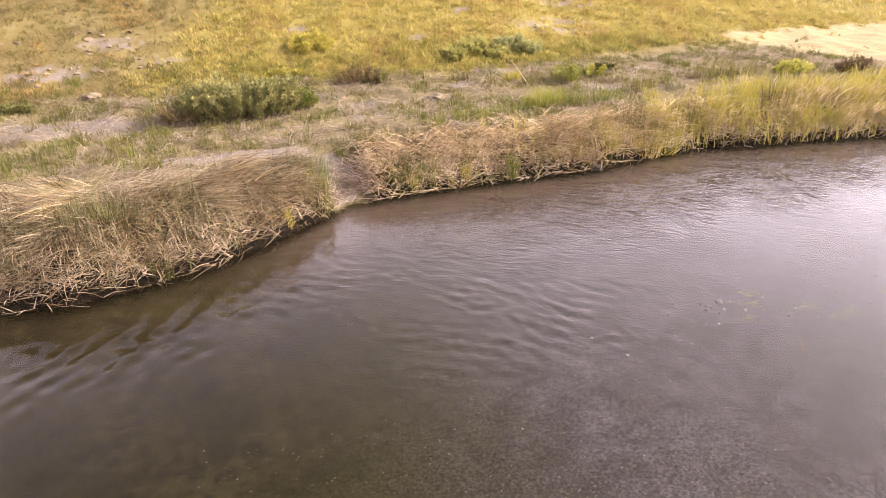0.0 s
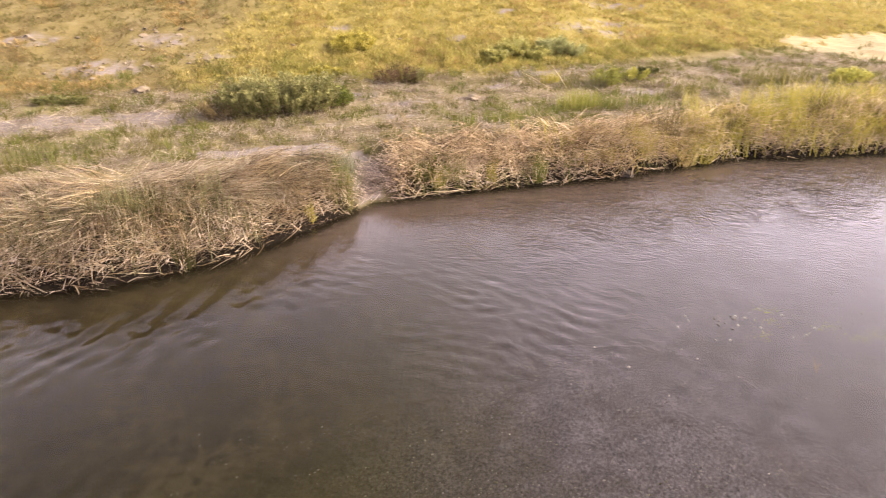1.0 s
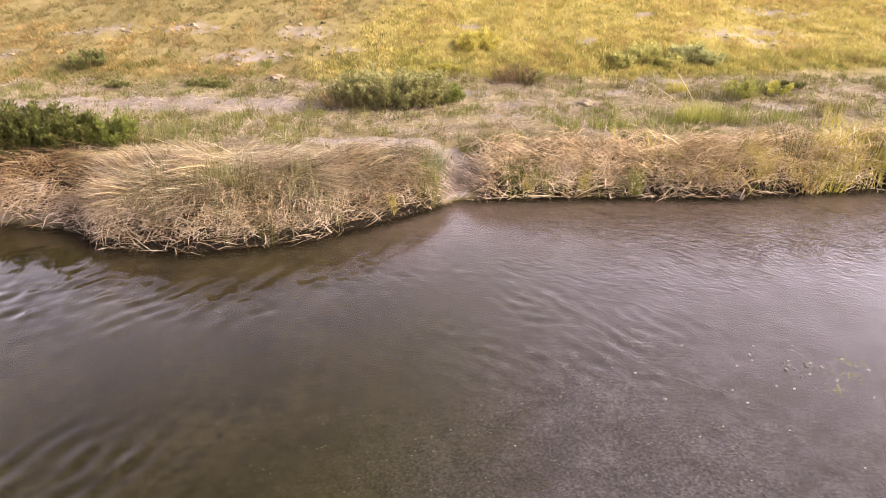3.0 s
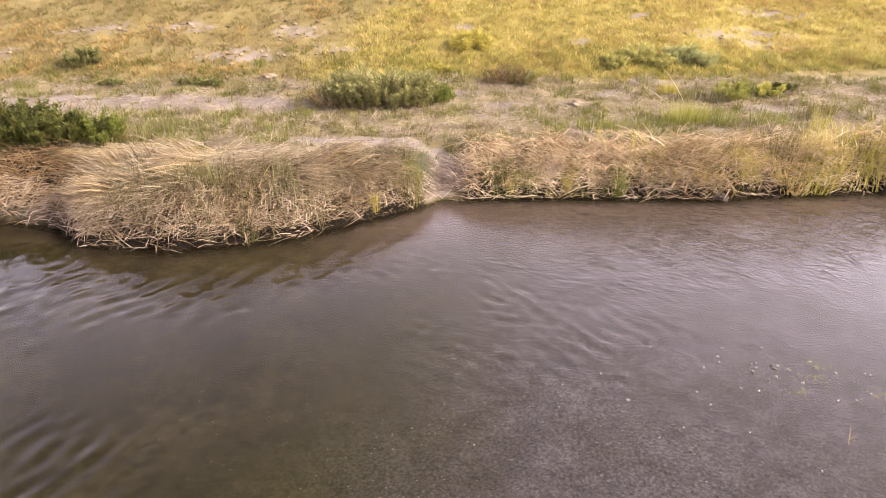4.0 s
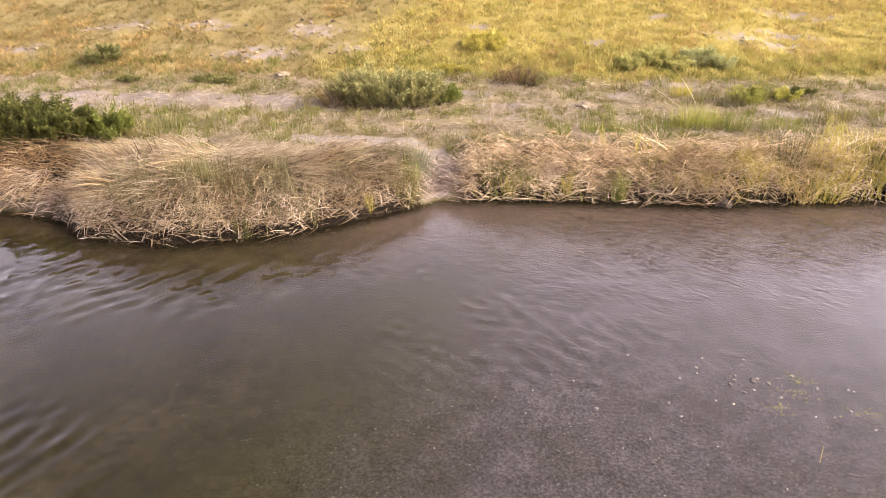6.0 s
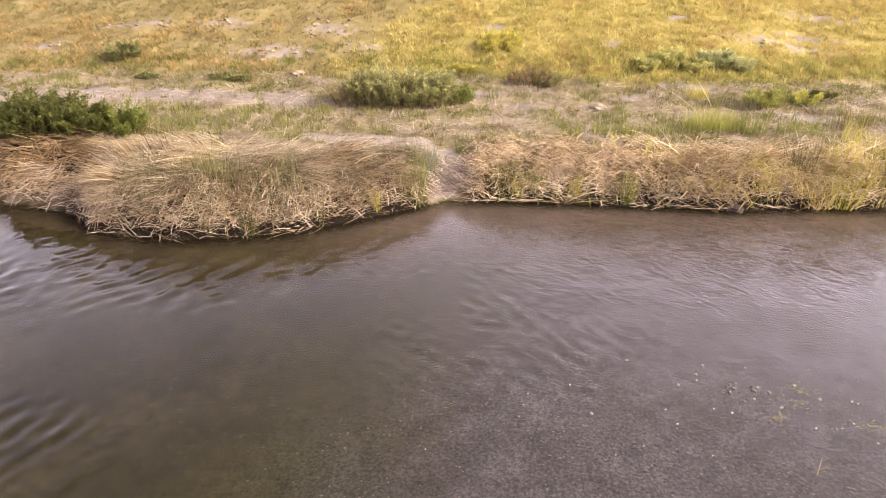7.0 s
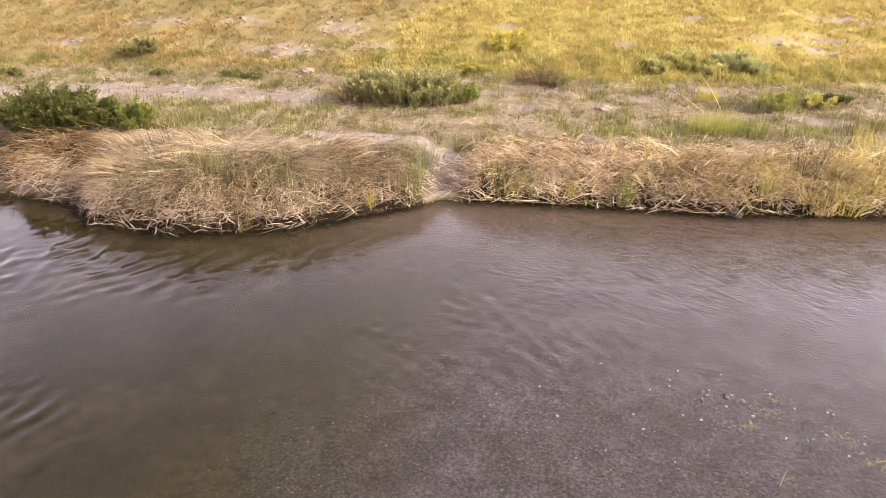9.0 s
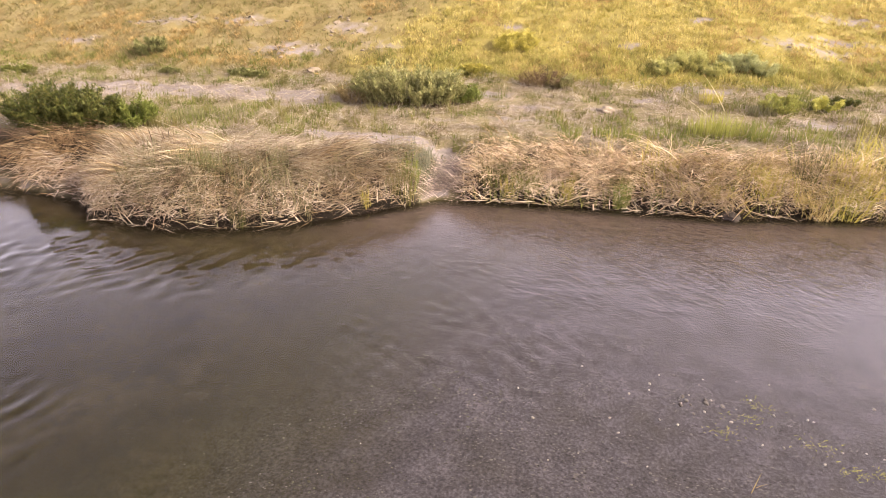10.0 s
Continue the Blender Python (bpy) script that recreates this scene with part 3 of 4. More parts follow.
def reeds(name, seed, sheaves, x0, x1, chance, heads, spread, tilt, length, width, material, label, lift=0.25, depth=4.2, y_off=-0.08, segs=5, per=13, fan=13, drop=0.5, radius=0.22, free=0.7, downhill=0.0, reach=0.5):
    """A matted bed of reeds over the bank, in sheaves that bow along shared headings (degrees) and over the water at its edge."""
    rng = np.random.RandomState(seed)
    x = rng.uniform(x0, x1, sheaves)
    d = y_off + rng.uniform(0, 1, sheaves) ** 1.15 * depth
    keep = rng.uniform(0, 1, sheaves) < chance(x, d)
    x, d = x[keep], d[keep]
    m = len(x)
    edge = np.exp(-(d / 0.75) ** 2)
    if heads is None:
        pick = lie_of_reeds(x, d) + np.where(rng.uniform(0, 1, m) < 0.22, rng.normal(0, 75, m), 0)
    else:
        pick = np.array(heads)[rng.randint(0, len(heads), m)]
    h = np.where(rng.uniform(0, 1, m) < drop * edge, -90 + rng.normal(0, 45, m), pick + rng.normal(0, spread, m))
    sy = shore(x) + d
    slide = np.degrees(np.arctan2(ground_z(x, sy - 0.5) - ground_z(x, sy + 0.5), ground_z(x - 0.5, sy) - ground_z(x + 0.5, sy)))
    sliding = rng.uniform(0, 1, m) < downhill
    h = np.where(sliding, slide + rng.normal(0, 30, m), h)
    steep = np.degrees(np.arctan(np.hypot(ground_z(x, sy - 0.4) - ground_z(x, sy + 0.4), ground_z(x - 0.4, sy) - ground_z(x + 0.4, sy)) / 0.8)) * sliding
    t0, t1 = rng.uniform(*tilt[0], m) + 0.75 * steep, rng.uniform(*tilt[1], m) + 0.95 * steep
    size = rng.uniform(*length, m)
    up = lift * rng.uniform(0, 1, m)
    many = lambda v, s: np.repeat(v, per) + rng.normal(0, s, m * per)
    px, py = many(x, radius), many(shore(x) + d, radius)
    pd = py - shore(px)
    keep = (pd > y_off - 0.06) & (near_line(px, py, GULLY) > free * (0.8 + 0.5 * lumps(px, py, 61, 0.6)))
    k = lambda v: v[keep]
    px, py, pd = k(px), k(py), k(pd)
    near = np.exp(-(pd / 0.7) ** 2)
    z = ground_z(px, py) + k(many(up, 0.03)) * (1 - 0.75 * near) * (1 - 0.7 * np.exp(-(near_line(px, py, GULLY) / 1.2) ** 2)) * (1 + 0.4 * lumps(px, py, seed + 2, 3.2))
    v, f = strips(np.stack([px, py, np.maximum(z, -0.06)], -1), np.radians(k(many(h, fan))), np.radians(k(many(t0, 9))), np.radians(k(many(t1, 12))) + 0.15 * near,
                  k(many(size, 0.15)) * k(rng.uniform(0.55, 1.1, m * per)), rng.uniform(*width, len(px)) * np.where(rng.uniform(0, 1, len(px)) < 0.12, 1.35, 1.0), segs, rng.uniform(0, 6.3, len(px)), above, 0.15)
    tips = v.reshape(len(px), segs + 1, 2, 3)[:, 1:, 0]
    tx, ty = tips[..., 0], tips[..., 1]
    ok = (ty - shore(tx)).min(1) > -0.10 - 1.1 * reach * rng.uniform(0, 1, len(px)) ** 3
    if free > 0:
        ok &= (near_line(tx, ty, GULLY).min(1) > 0.62 * free) & ((near_line(tx, ty, BEACH).min(1) > 0.2) | (rng.uniform(0, 1, len(px)) < 0.9))
    f = f.reshape(len(px), segs, 4)[ok].reshape(-1, 4)
    return stuff(name, v, f, material, label, "reeds")


def off_gully(x, d):
    return 1 - np.exp(-((x + 1.3) / 0.5) ** 2) * (d < 2.4)


THIN = (0.014, 0.031)
BOLD = (0.016, 0.035)
reeds("dead_reeds", 11, 1050, -12.3, -1.5, lambda x, d: off_gully(x, d) * (1 - 0.95 * sstep(2.4, 3.6, d)), None, 14,
      ((60, 94), (80, 114)), (0.9, 1.7), BOLD, M_TAN, "matted tan dead reeds bowed over the muddy river bank", 0.34, segs=4, per=13, fan=10, downhill=0.12)
reeds("bleached_reeds", 16, 420, -12.6, -4.2, lambda x, d: np.maximum(sstep(0.8, 1.6, d), blob(x, d, -11.3, 1.0, 1.2, 0.8)) * (1 - sstep(3.2, 4.2, d)), None, 14,
      ((68, 92), (84, 100)), (0.9, 1.5), BOLD, M_BLEACHED, "bleached pale straw lying flat over the reed mound", 0.34, segs=4, per=14, fan=9)
reeds("tawny_reeds", 21, 430, -12.0, -2.0, lambda x, d: off_gully(x, d) * sstep(-0.1, 0.5, lumps(x, d, 53, 2.2)) * (1 - sstep(2.2, 3.2, d)), None, 12,
      ((56, 90), (80, 114)), (1.0, 1.8), BOLD, M_TAWNY, "tawny orange-brown reeds swept across the mound", 0.4, segs=4, per=12, fan=8)
reeds("hanging_reeds", 71, 640, -16.5, -1.9, lambda x, d: (0.35 + 0.65 * sstep(-0.35, 0.3, lumps(x, d, 63, 1.1))), (-115, -60, -90, -140, -40), 24,
      ((66, 100), (98, 138)), (0.5, 1.05), (0.016, 0.036), M_CURTAIN, "pale straws hanging down the mound's front to the water", 0.2, depth=1.2, segs=4, per=15, fan=16, drop=0.2, reach=0.3)
reeds("bank_hanging_reeds", 72, 1050, 0.0, 25, lambda x, d: (0.2 + 0.8 * sstep(-0.2, 0.4, lumps(x, d, 64, 1.3))), (-120, -55, -90, -145), 24,
      ((60, 100), (98, 138)), (0.5, 1.05), (0.016, 0.036), M_CURTAIN, "pale straws hanging down the bank's front to the water", 0.25, depth=1.3, segs=4, per=14, fan=16, drop=0.2, reach=0.3)
reeds("fresh_rushes", 73, 210, 0.0, 12, lambda x, d: 0.15 + 0.85 * sstep(-0.1, 0.4, lumps(x, d, 65, 1.7)), (60, 120, 250, 300), 40,
      ((0, 18), (8, 45)), (0.4, 0.75), (0.014, 0.028), M_FRESH, "fresh green rushes growing along the foot of the bank", 0.03, depth=1.1, segs=3, per=9, fan=40, drop=0.0, reach=0.3)
reeds("mound_rushes", 74, 620, -11.5, -2.4, lambda x, d: ((0.10 + 0.90 * blob(x, d, -8.0, 0.8, 2.2, 0.9)) * sstep(0.2, 0.5, d)), (60, 120, 250, 300), 40,
      ((0, 12), (4, 26)), (0.6, 1.15), (0.014, 0.026), M_GREYRUSH, "thin grey-green rushes sprouting through the reed mound", 0.03, depth=2.2, segs=3, per=8, fan=40, drop=0.0, reach=0.3)
# dark-coloured straws that draw the shaded gaps below the overhanging reeds
reeds("wet_shade_reeds", 75, 520, -13.4, 18, lambda x, d: off_gully(x, d), (-90, -60, -120, -150, -30), 24,
      ((50, 100), (80, 125)), (0.2, 0.45), (0.016, 0.035), M_WET_SHADE, "wet straws at the bank's foot, coloured dark for the shade of its undercut", 0.04, depth=0.3, segs=2, per=8, fan=22, drop=0.0, reach=0.35)
reeds("gully_straw", 18, 150, -1.75, -0.3, lambda x, d: 0.3 + 0.7 * (d < 0.9), (215, 250, 290, 190), 22,
      ((50, 88), (76, 106)), (0.4, 0.85), THIN, M_PINKSTRAW, "grey-pink broken straw fallen across the gully's mouth", 0.12, depth=1.7, y_off=0.0, free=0.0, segs=3, per=9, fan=18)
reeds("gully_rushes", 22, 45, -2.5, -1.75, lambda x, d: sstep(0.2, 0.5, d) * (1 - sstep(1.9, 2.5, d)), (300, 330, 350, 20), 25,
      ((8, 30), (40, 85)), (0.45, 0.75), THIN, M_ASHRUSH, "grey-green rushes bending over the gully's floor", 0.03, depth=2.4, free=0.0, segs=4, per=8, fan=22, drop=0.0)
reeds("gully_side_straw", 23, 80, -0.9, -0.1, lambda x, d: sstep(0.1, 0.5, d) * (1 - sstep(1.0, 1.6, d)), (180, 205, 230, 160), 18,
      ((45, 85), (80, 115)), (0.5, 0.95), THIN, M_PINKSTRAW, "grey-pink straw sagging into the gully", 0.2, depth=2.6, free=0.0, segs=4, per=8, fan=16, drop=0.2)
reeds("broken_stalks", 19, 420, -14, 16, lambda x, d: off_gully(x, d) * (0.35 + 0.65 * sstep(-0.2, 0.3, lumps(x, d, 62, 1.6))), (200, 250, 290, 340), 30,
      ((55, 95), (70, 108)), (0.4, 0.8), (0.028, 0.055), M_GREYSTRAW, "pale broken reed stalks sticking out over the water", 0.05, depth=0.7, segs=2, per=3, fan=35, drop=0.6, reach=0.75)
reeds("brown_reeds", 12, 900, -34, -12.0, lambda x, d: 1 - 0.95 * sstep(2.2, 3.4, d), None, 14,
      ((62, 94), (80, 110)), (0.8, 1.5), BOLD, M_BROWN, "collapsed brown dead reeds in a low heap by the water", 0.2, segs=4, per=13, fan=10, downhill=0.25)
reeds("bank_reeds", 13, 1900, -0.6, 24, lambda x, d: off_gully(x, d) * (1 - 0.95 * sstep(2.0, 2.9, d)) * (1 - 0.5 * sstep(8, 16, x)), None, 18,
      ((48, 86), (82, 120)), (0.8, 1.5), BOLD, M_STRAW, "tangled straw-coloured dead reeds leaning over the water's edge", 0.40, depth=3.1, segs=4, per=11, fan=11, downhill=0.12)
reeds("russet_reeds", 17, 420, 0.2, 13, lambda x, d: (1 - 0.95 * sstep(2.0, 2.9, d)) * (0.2 + 0.8 * sstep(0.0, 0.6, lumps(x, d, 51, 3.0))), None, 14,
      ((46, 84), (82, 120)), (0.8, 1.5), BOLD, M_TAWNY, "russet dead reeds in the tangle along the bank", 0.42, depth=3.1, segs=4, per=12, fan=9, downhill=0.12)
reeds("amber_reeds", 24, 300, 7.2, 15, lambda x, d: 0.25 + 0.75 * sstep(-0.3, 0.4, lumps(x, d, 54, 1.6)), (230, 260, 290, 320), 30,
      ((25, 70), (60, 112)), (0.7, 1.2), BOLD, M_AMBER, "amber dry reeds bending over the water's edge", 0.15, depth=2.4, segs=4, per=11, fan=14, drop=0.35, downhill=0.1)
reeds("far_bank_reeds", 14, 800, 18, 60, lambda x, d: 1 - 0.8 * sstep(2.3, 3.8, d), (235, 200, 320, 290), 34,
      ((10, 70), (50, 100)), (0.7, 1.3), (0.025, 0.05), M_STRAW, "straw-coloured reeds along the farther bank", 0.25, segs=3)
reeds("golden_reeds", 20, 700, 13, 60, lambda x, d: 0.25 + 0.75 * sstep(16, 22, x), (240, 80, 300, 120), 40,
      ((0, 30), (15, 75)), (0.6, 1.2), (0.022, 0.045), M_GOLD, "pale golden reeds standing along the farther bank", 0.08, segs=3, per=10, drop=0.3, depth=5.0)
reeds("olive_reeds", 15, 2100, 4, 60, lambda x, d: (0.12 + 0.88 * sstep(9.4, 14.5, x)) * (1 - 0.7 * sstep(2.6, 4.0, d)) * (1 - 0.85 * sstep(1.6, 2.6, d) * (1 - sstep(15, 19, x))), (240, 80, 300, 120), 40,
      ((0, 30), (10, 80)), (0.7, 1.35), (0.016, 0.034), M_YELLOWRUSH, "standing yellow-green reeds among the dead straw", 0.08, segs=3, per=10, drop=0.35)


# ---- grass of the flat and the slope ----
def grass(name, seed, tufts, box, chance, material, label, length, width, tilt, segs=2, per=9, radius=0.10, lean=0.6):
    """Grass in tufts: the blades of a tuft lean outwards and share its height."""
    rng = np.random.RandomState(seed)
    x, y = scatter(rng, tufts, *box, chance)
    m = len(x)
    high = rng.uniform(0.45, 1.4, m) * (1 + 0.45 * lumps(x, y, seed + 4, 1.5))
    h = rng.uniform(0, 6.283, m * per)
    r = radius * np.sqrt(rng.uniform(0, 1, m * per)) * np.repeat(rng.uniform(0.6, 1.5, m), per)
    px, py = np.repeat(x, per) + r * np.cos(h), np.repeat(y, per) + r * np.sin(h)
    h = h + rng.normal(0, 1 - lean + 0.3, m * per)
    root = np.stack([px, py, ground_z(px, py) - 0.01], -1)
    k = m * per
    v, f = strips(root, h, np.radians(rng.uniform(*tilt[0], k)), np.radians(rng.uniform(*tilt[1], k)), rng.uniform(*length, k) * np.repeat(high, per),
                  rng.uniform(*width, k), segs, None, above if tilt[1][1] > 80 else None)
    return stuff(name, v, f, material, label, "grass")


def cover(x, y):
    return np.clip(1.1 - 1.2 * bare_earth(x, y), 0, 1) * (y - shore(x) > 1.2)


def toe_of(x):
    return 11.0 + 3.0 * sstep(9, 22, x)


grass("flattened_straw", 21, 12500, (-36, 34, 1, 13), lambda x, y: cover(x, y) * (y < toe_of(x) + 1) * (0.3 + 0.7 * sstep(-0.3, 0.4, lumps(x, y, 31, 2.4))) * (1 - 0.55 * blob(x, y, -10.5, 4.2, 4.5, 1.8)),
      M_GREYSTRAW, "bleached flattened straw lying on the flat", (0.3, 0.8), (0.011, 0.024), ((62, 90), (82, 102)), 3, 10, 0.24, -0.5)
grass("track_straw", 30, 2600, (-30, -7, 4, 10), lambda x, y: np.exp(-(near_line(x, y, TRACK) / 1.4) ** 4) * (0.25 + 0.75 * sstep(-0.3, 0.4, lumps(x, y, 41, 1.2))),
      M_GREYSTRAW, "pale trampled straw lying on the track", (0.25, 0.6), (0.012, 0.026), ((74, 92), (86, 98)), 2, 7, 0.25, -0.5)
grass("olive_grass", 22, 14000, (-36, 40, 1, 16), lambda x, y: cover(x, y) * (y < toe_of(x) + 3) * sstep(-0.3, 0.4, lumps(x, y, 32, 3.0) + 0.6 * blob(x, y, -9.5, 4.6, 5, 2.0)) * 0.95,
      M_OLIVE, "short olive grass patches on the flat", (0.12, 0.30), (0.014, 0.03), ((5, 45), (30, 80)), 2, 10, 0.16)
grass("green_grass", 23, 11000, (-36, 40, 1.5, 15.0), lambda x, y: cover(x, y) * sstep(0.0, 0.6, lumps(x, y, 33, 3.2) + 0.5 * blob(x, y, 6, 4.5, 4, 1.2) + 0.95 * blob(x, y, -10.5, 4.1, 4.5, 1.7) + 0.9 * blob(x, y, -15, 10.9, 8, 0.8) + 0.9 * blob(x, y, 10.5, 13.2, 3.6, 1.1) + 0.8 * blob(x, y, -1.8, 11.6, 1.8, 0.7)),
      M_GREEN, "low fresh green grass patches", (0.12, 0.32), (0.014, 0.03), ((0, 40), (20, 80)), 2, 10, 0.16)
grass("dry_tussocks", 27, 1500, (-34, 30, 2.5, 12), lambda x, y: cover(x, y) * (y < toe_of(x)) * sstep(0.0, 0.6, lumps(x, y, 38, 2.6)),
      M_GREYSTRAW, "taller dry grass tussocks on the flat", (0.25, 0.55), (0.010, 0.020), ((40, 82), (68, 100)), 3, 16, 0.18)
grass("weed_tussocks", 28, 1200, (-34, 30, 2.5, 12), lambda x, y: cover(x, y) * (y < toe_of(x)) * sstep(0.1, 0.7, lumps(x, y, 39, 2.2)),
      M_OLIVE, "taller olive weeds on the flat", (0.2, 0.45), (0.011, 0.024), ((0, 40), (20, 85)), 3, 18, 0.16)
grass("golden_grass", 24, 36000, (-9, 45, 11, 27), lambda x, y: cover(x, y) * sstep(0, 1.8, y - toe_of(x)) * sstep(-7.5, -3, x + 0.5 * (17 - y)) * (0.2 + 0.8 * sstep(-0.4, 0.3, lumps(x, y, 34, 1.6))) * (1 - 0.6 * blob(x, y, 15, 18, 6.0, 2.2) - 0.35 * blob(x, y, 22, 21, 6, 3)) * (1 - 0.25 * sstep(0.3, 0.8, lumps(x, y, 37, 4.5))),
      M_GOLD, "tall golden-yellow grass on the embankment", (0.12, 0.34), (0.02, 0.042), ((10, 60), (40, 95)), 2, 9, 0.18, 0.6)
grass("green_gold_grass", 32, 9000, (-4, 24, 11, 18), lambda x, y: cover(x, y) * sstep(0.2, 1.2, y - toe_of(x)) * (1 - sstep(2.2, 4.0, y - toe_of(x))) * (0.15 + 0.85 * sstep(-0.3, 0.4, lumps(x, y, 43, 2.8))),
      M_GREENGOLD, "soft green-gold grass low on the embankment", (0.12, 0.32), (0.02, 0.04), ((10, 55), (40, 90)), 2, 9, 0.18, 0.6)
grass("far_golden_grass", 31, 9000, (43, 95, 12, 60), lambda x, y: sstep(15.5, 18, y - 0.05 * (x - 30)) * (0.4 + 0.6 * sstep(-0.4, 0.4, lumps(x, y, 42, 4.0))),
      M_GOLD, "golden grass on the farther embankment", (0.25, 0.6), (0.05, 0.1), ((10, 60), (40, 95)), 2, 7, 0.4, 0.6)
grass("ochre_grass", 25, 23000, (-45, 45, 10.5, 26), lambda x, y: cover(x, y) * sstep(0, 1.5, y - toe_of(x)) * (0.04 + 0.96 * sstep(0.2, 0.95, lumps(x, y, 35, 5.5) + 2.0 * blob(x, y, -15.6, 12.9, 3.6, 1.1) + blob(x, y, -24, 12.8, 3.5, 1.2) + 0.9 * blob(x, y, -27, 19, 6, 2.0) + 0.8 * blob(x, y, 1.5, 12.8, 3.5, 0.9) + 0.8 * blob(x, y, 15, 18, 6.0, 2.2) + 0.6 * blob(x, y, 22, 21, 6, 3))),
      M_OCHRE, "dry ochre grass on the embankment", (0.12, 0.34), (0.018, 0.036), ((20, 60), (50, 95)), 2, 9, 0.18)
grass("dun_grass", 29, 16000, (-45, 4, 11, 27), lambda x, y: cover(x, y) * sstep(0, 1.5, y - toe_of(x)) * (1 - 0.9 * sstep(-7, -2, x)) * (0.2 + 0.8 * sstep(-0.4, 0.4, lumps(x, y, 40, 2.6))),
      M_DUN, "short dun dry grass on the worn embankment", (0.08, 0.22), (0.018, 0.036), ((20, 70), (50, 95)), 2, 9, 0.2)
grass("hill_olive_grass", 26, 13000, (-45, 40, 11, 27), lambda x, y: cover(x, y) * sstep(0, 1.5, y - toe_of(x)) * (1 - 0.8 * sstep(-6, 0, x)) * (1 - 0.7 * blob(x, y, -15.6, 12.9, 3.4, 1.0)) * (0.15 + 0.85 * sstep(-0.4, 0.4, lumps(x, y, 36, 2.0) + 0.5 * sstep(18, 20, y))),
      M_OLIVE, "olive grass on the worn embankment", (0.08, 0.24), (0.018, 0.034), ((5, 45), (30, 80)), 2, 9, 0.16)


# ---- shrubs and rushes ----
def thing(name, x, y, label, category, group="", sink=0.02):
    ob = new(name)
    ob.location = (x, y, float(ground_z(x, y)) - sink)
    return tagged(ob, label, category, group)


def bush(name, seed, x, y, rx, ry, high, leaves, leaf, material, label, group=""):
    """A shrub of many leafy shoots fanning out from its base, taller in the middle and uneven along its top."""
    rng = np.random.RandomState(seed)
    ob = thing(name, x, y, label, "shrub", group)
    shoots = max(16, int(rx * ry * 75))
    a, r = rng.uniform(0, 6.283, shoots), np.sqrt(rng.uniform(0.0, 1, shoots))
    bx, by = rx * 0.8 * r * np.cos(a), ry * 0.8 * r * np.sin(a)
    bz = ground_z(x + bx, y + by) - ob.location.z
    long = high * rng.uniform(0.72, 1.06, shoots) * (1 - 0.42 * r ** 3) * (1 + 0.2 * lumps(x + bx, y + by, seed, 1.3))
    head = np.arctan2(by / ry, bx / rx) + rng.normal(0, 0.6, shoots)
    t0, t1 = np.radians(rng.uniform(2, 16, shoots) + 12 * r), np.radians(rng.uniform(18, 42, shoots) + 26 * r)
    segs = 5
    v, f = strips(np.stack([bx, by, bz], -1), head, t0, t1, long, np.full(shoots, 0.028), segs)
    v2, f2 = strips(np.stack([bx, by, bz], -1), head, t0, t1, long, np.full(shoots, 0.028), segs, head)
    tagged(part("stemwork", mesh_of("stemwork", np.concatenate([v, v2]), np.concatenate([f, f2 + len(v)]), M_TWIG, False), None, ob, "thin brown stems"), kind="stuff")
    axis = (v.reshape(shoots, segs + 1, 2, 3)).mean(2)
    pick = rng.randint(0, shoots, leaves)
    u = rng.uniform(0.12, 1.0, leaves) ** 0.75 * segs
    k = np.minimum(u.astype(int), segs - 1)
    c = axis[pick, k] + (axis[pick, k + 1] - axis[pick, k]) * (u - k)[:, None]
    turn = rng.uniform(0, 6.283, leaves)
    out = rng.uniform(0.0, 0.15, leaves)
    c = c + np.stack([out * np.cos(turn), out * np.sin(turn), rng.normal(0, 0.03, leaves)], -1)
    v, f = strips(c, turn, np.radians(rng.uniform(15, 70, leaves)), np.radians(rng.uniform(60, 115, leaves)),
                  rng.uniform(0.7, 1.4, leaves) * leaf, rng.uniform(0.38, 0.62, leaves) * leaf, 2)
    tagged(part("foliage", mesh_of("foliage", v, f, material, False), None, ob), kind="stuff")
    return ob


bush("dark_bush", 41, -16.3, 1.45, 2.5, 1.2, 1.75, 40000, 0.098, M_LEAF, "dense dark green leafy bush behind the reed heap")
bush("leafy_bush", 42, -13.75, 1.95, 0.85, 0.6, 1.1, 5600, 0.10, M_BRIGHTLEAF, "small bright green bush beside a dark bush")
bush("grey_green_bush", 43, -3.9, 7.3, 2.7, 1.2, 1.7, 25000, 0.108, M_GREYLEAF, "wide grey-green leafy bush on the dry flat")
bush("round_bush", 44, -1.5, 7.9, 0.75, 0.6, 0.8, 3000, 0.10, M_BRIGHTLEAF, "low rounded green bush at the end of a wide one")
bush("twiggy_shrub", 45, 2.0, 11.0, 1.3, 0.6, 0.95, 3200, 0.065, M_TWIG, "half-dry twiggy brown shrub at the foot of the slope")
bush("twiggy_shrub", 46, 2.9, 10.9, 0.5, 0.4, 0.6, 1500, 0.08, M_GREYLEAF, "small grey-green shrub beside a dry one")
bush("slope_shrub", 47, -19.9, 13.5, 1.0, 0.6, 0.8, 3600, 0.10, M_SHRUB, "olive-green shrub alone on the slope")
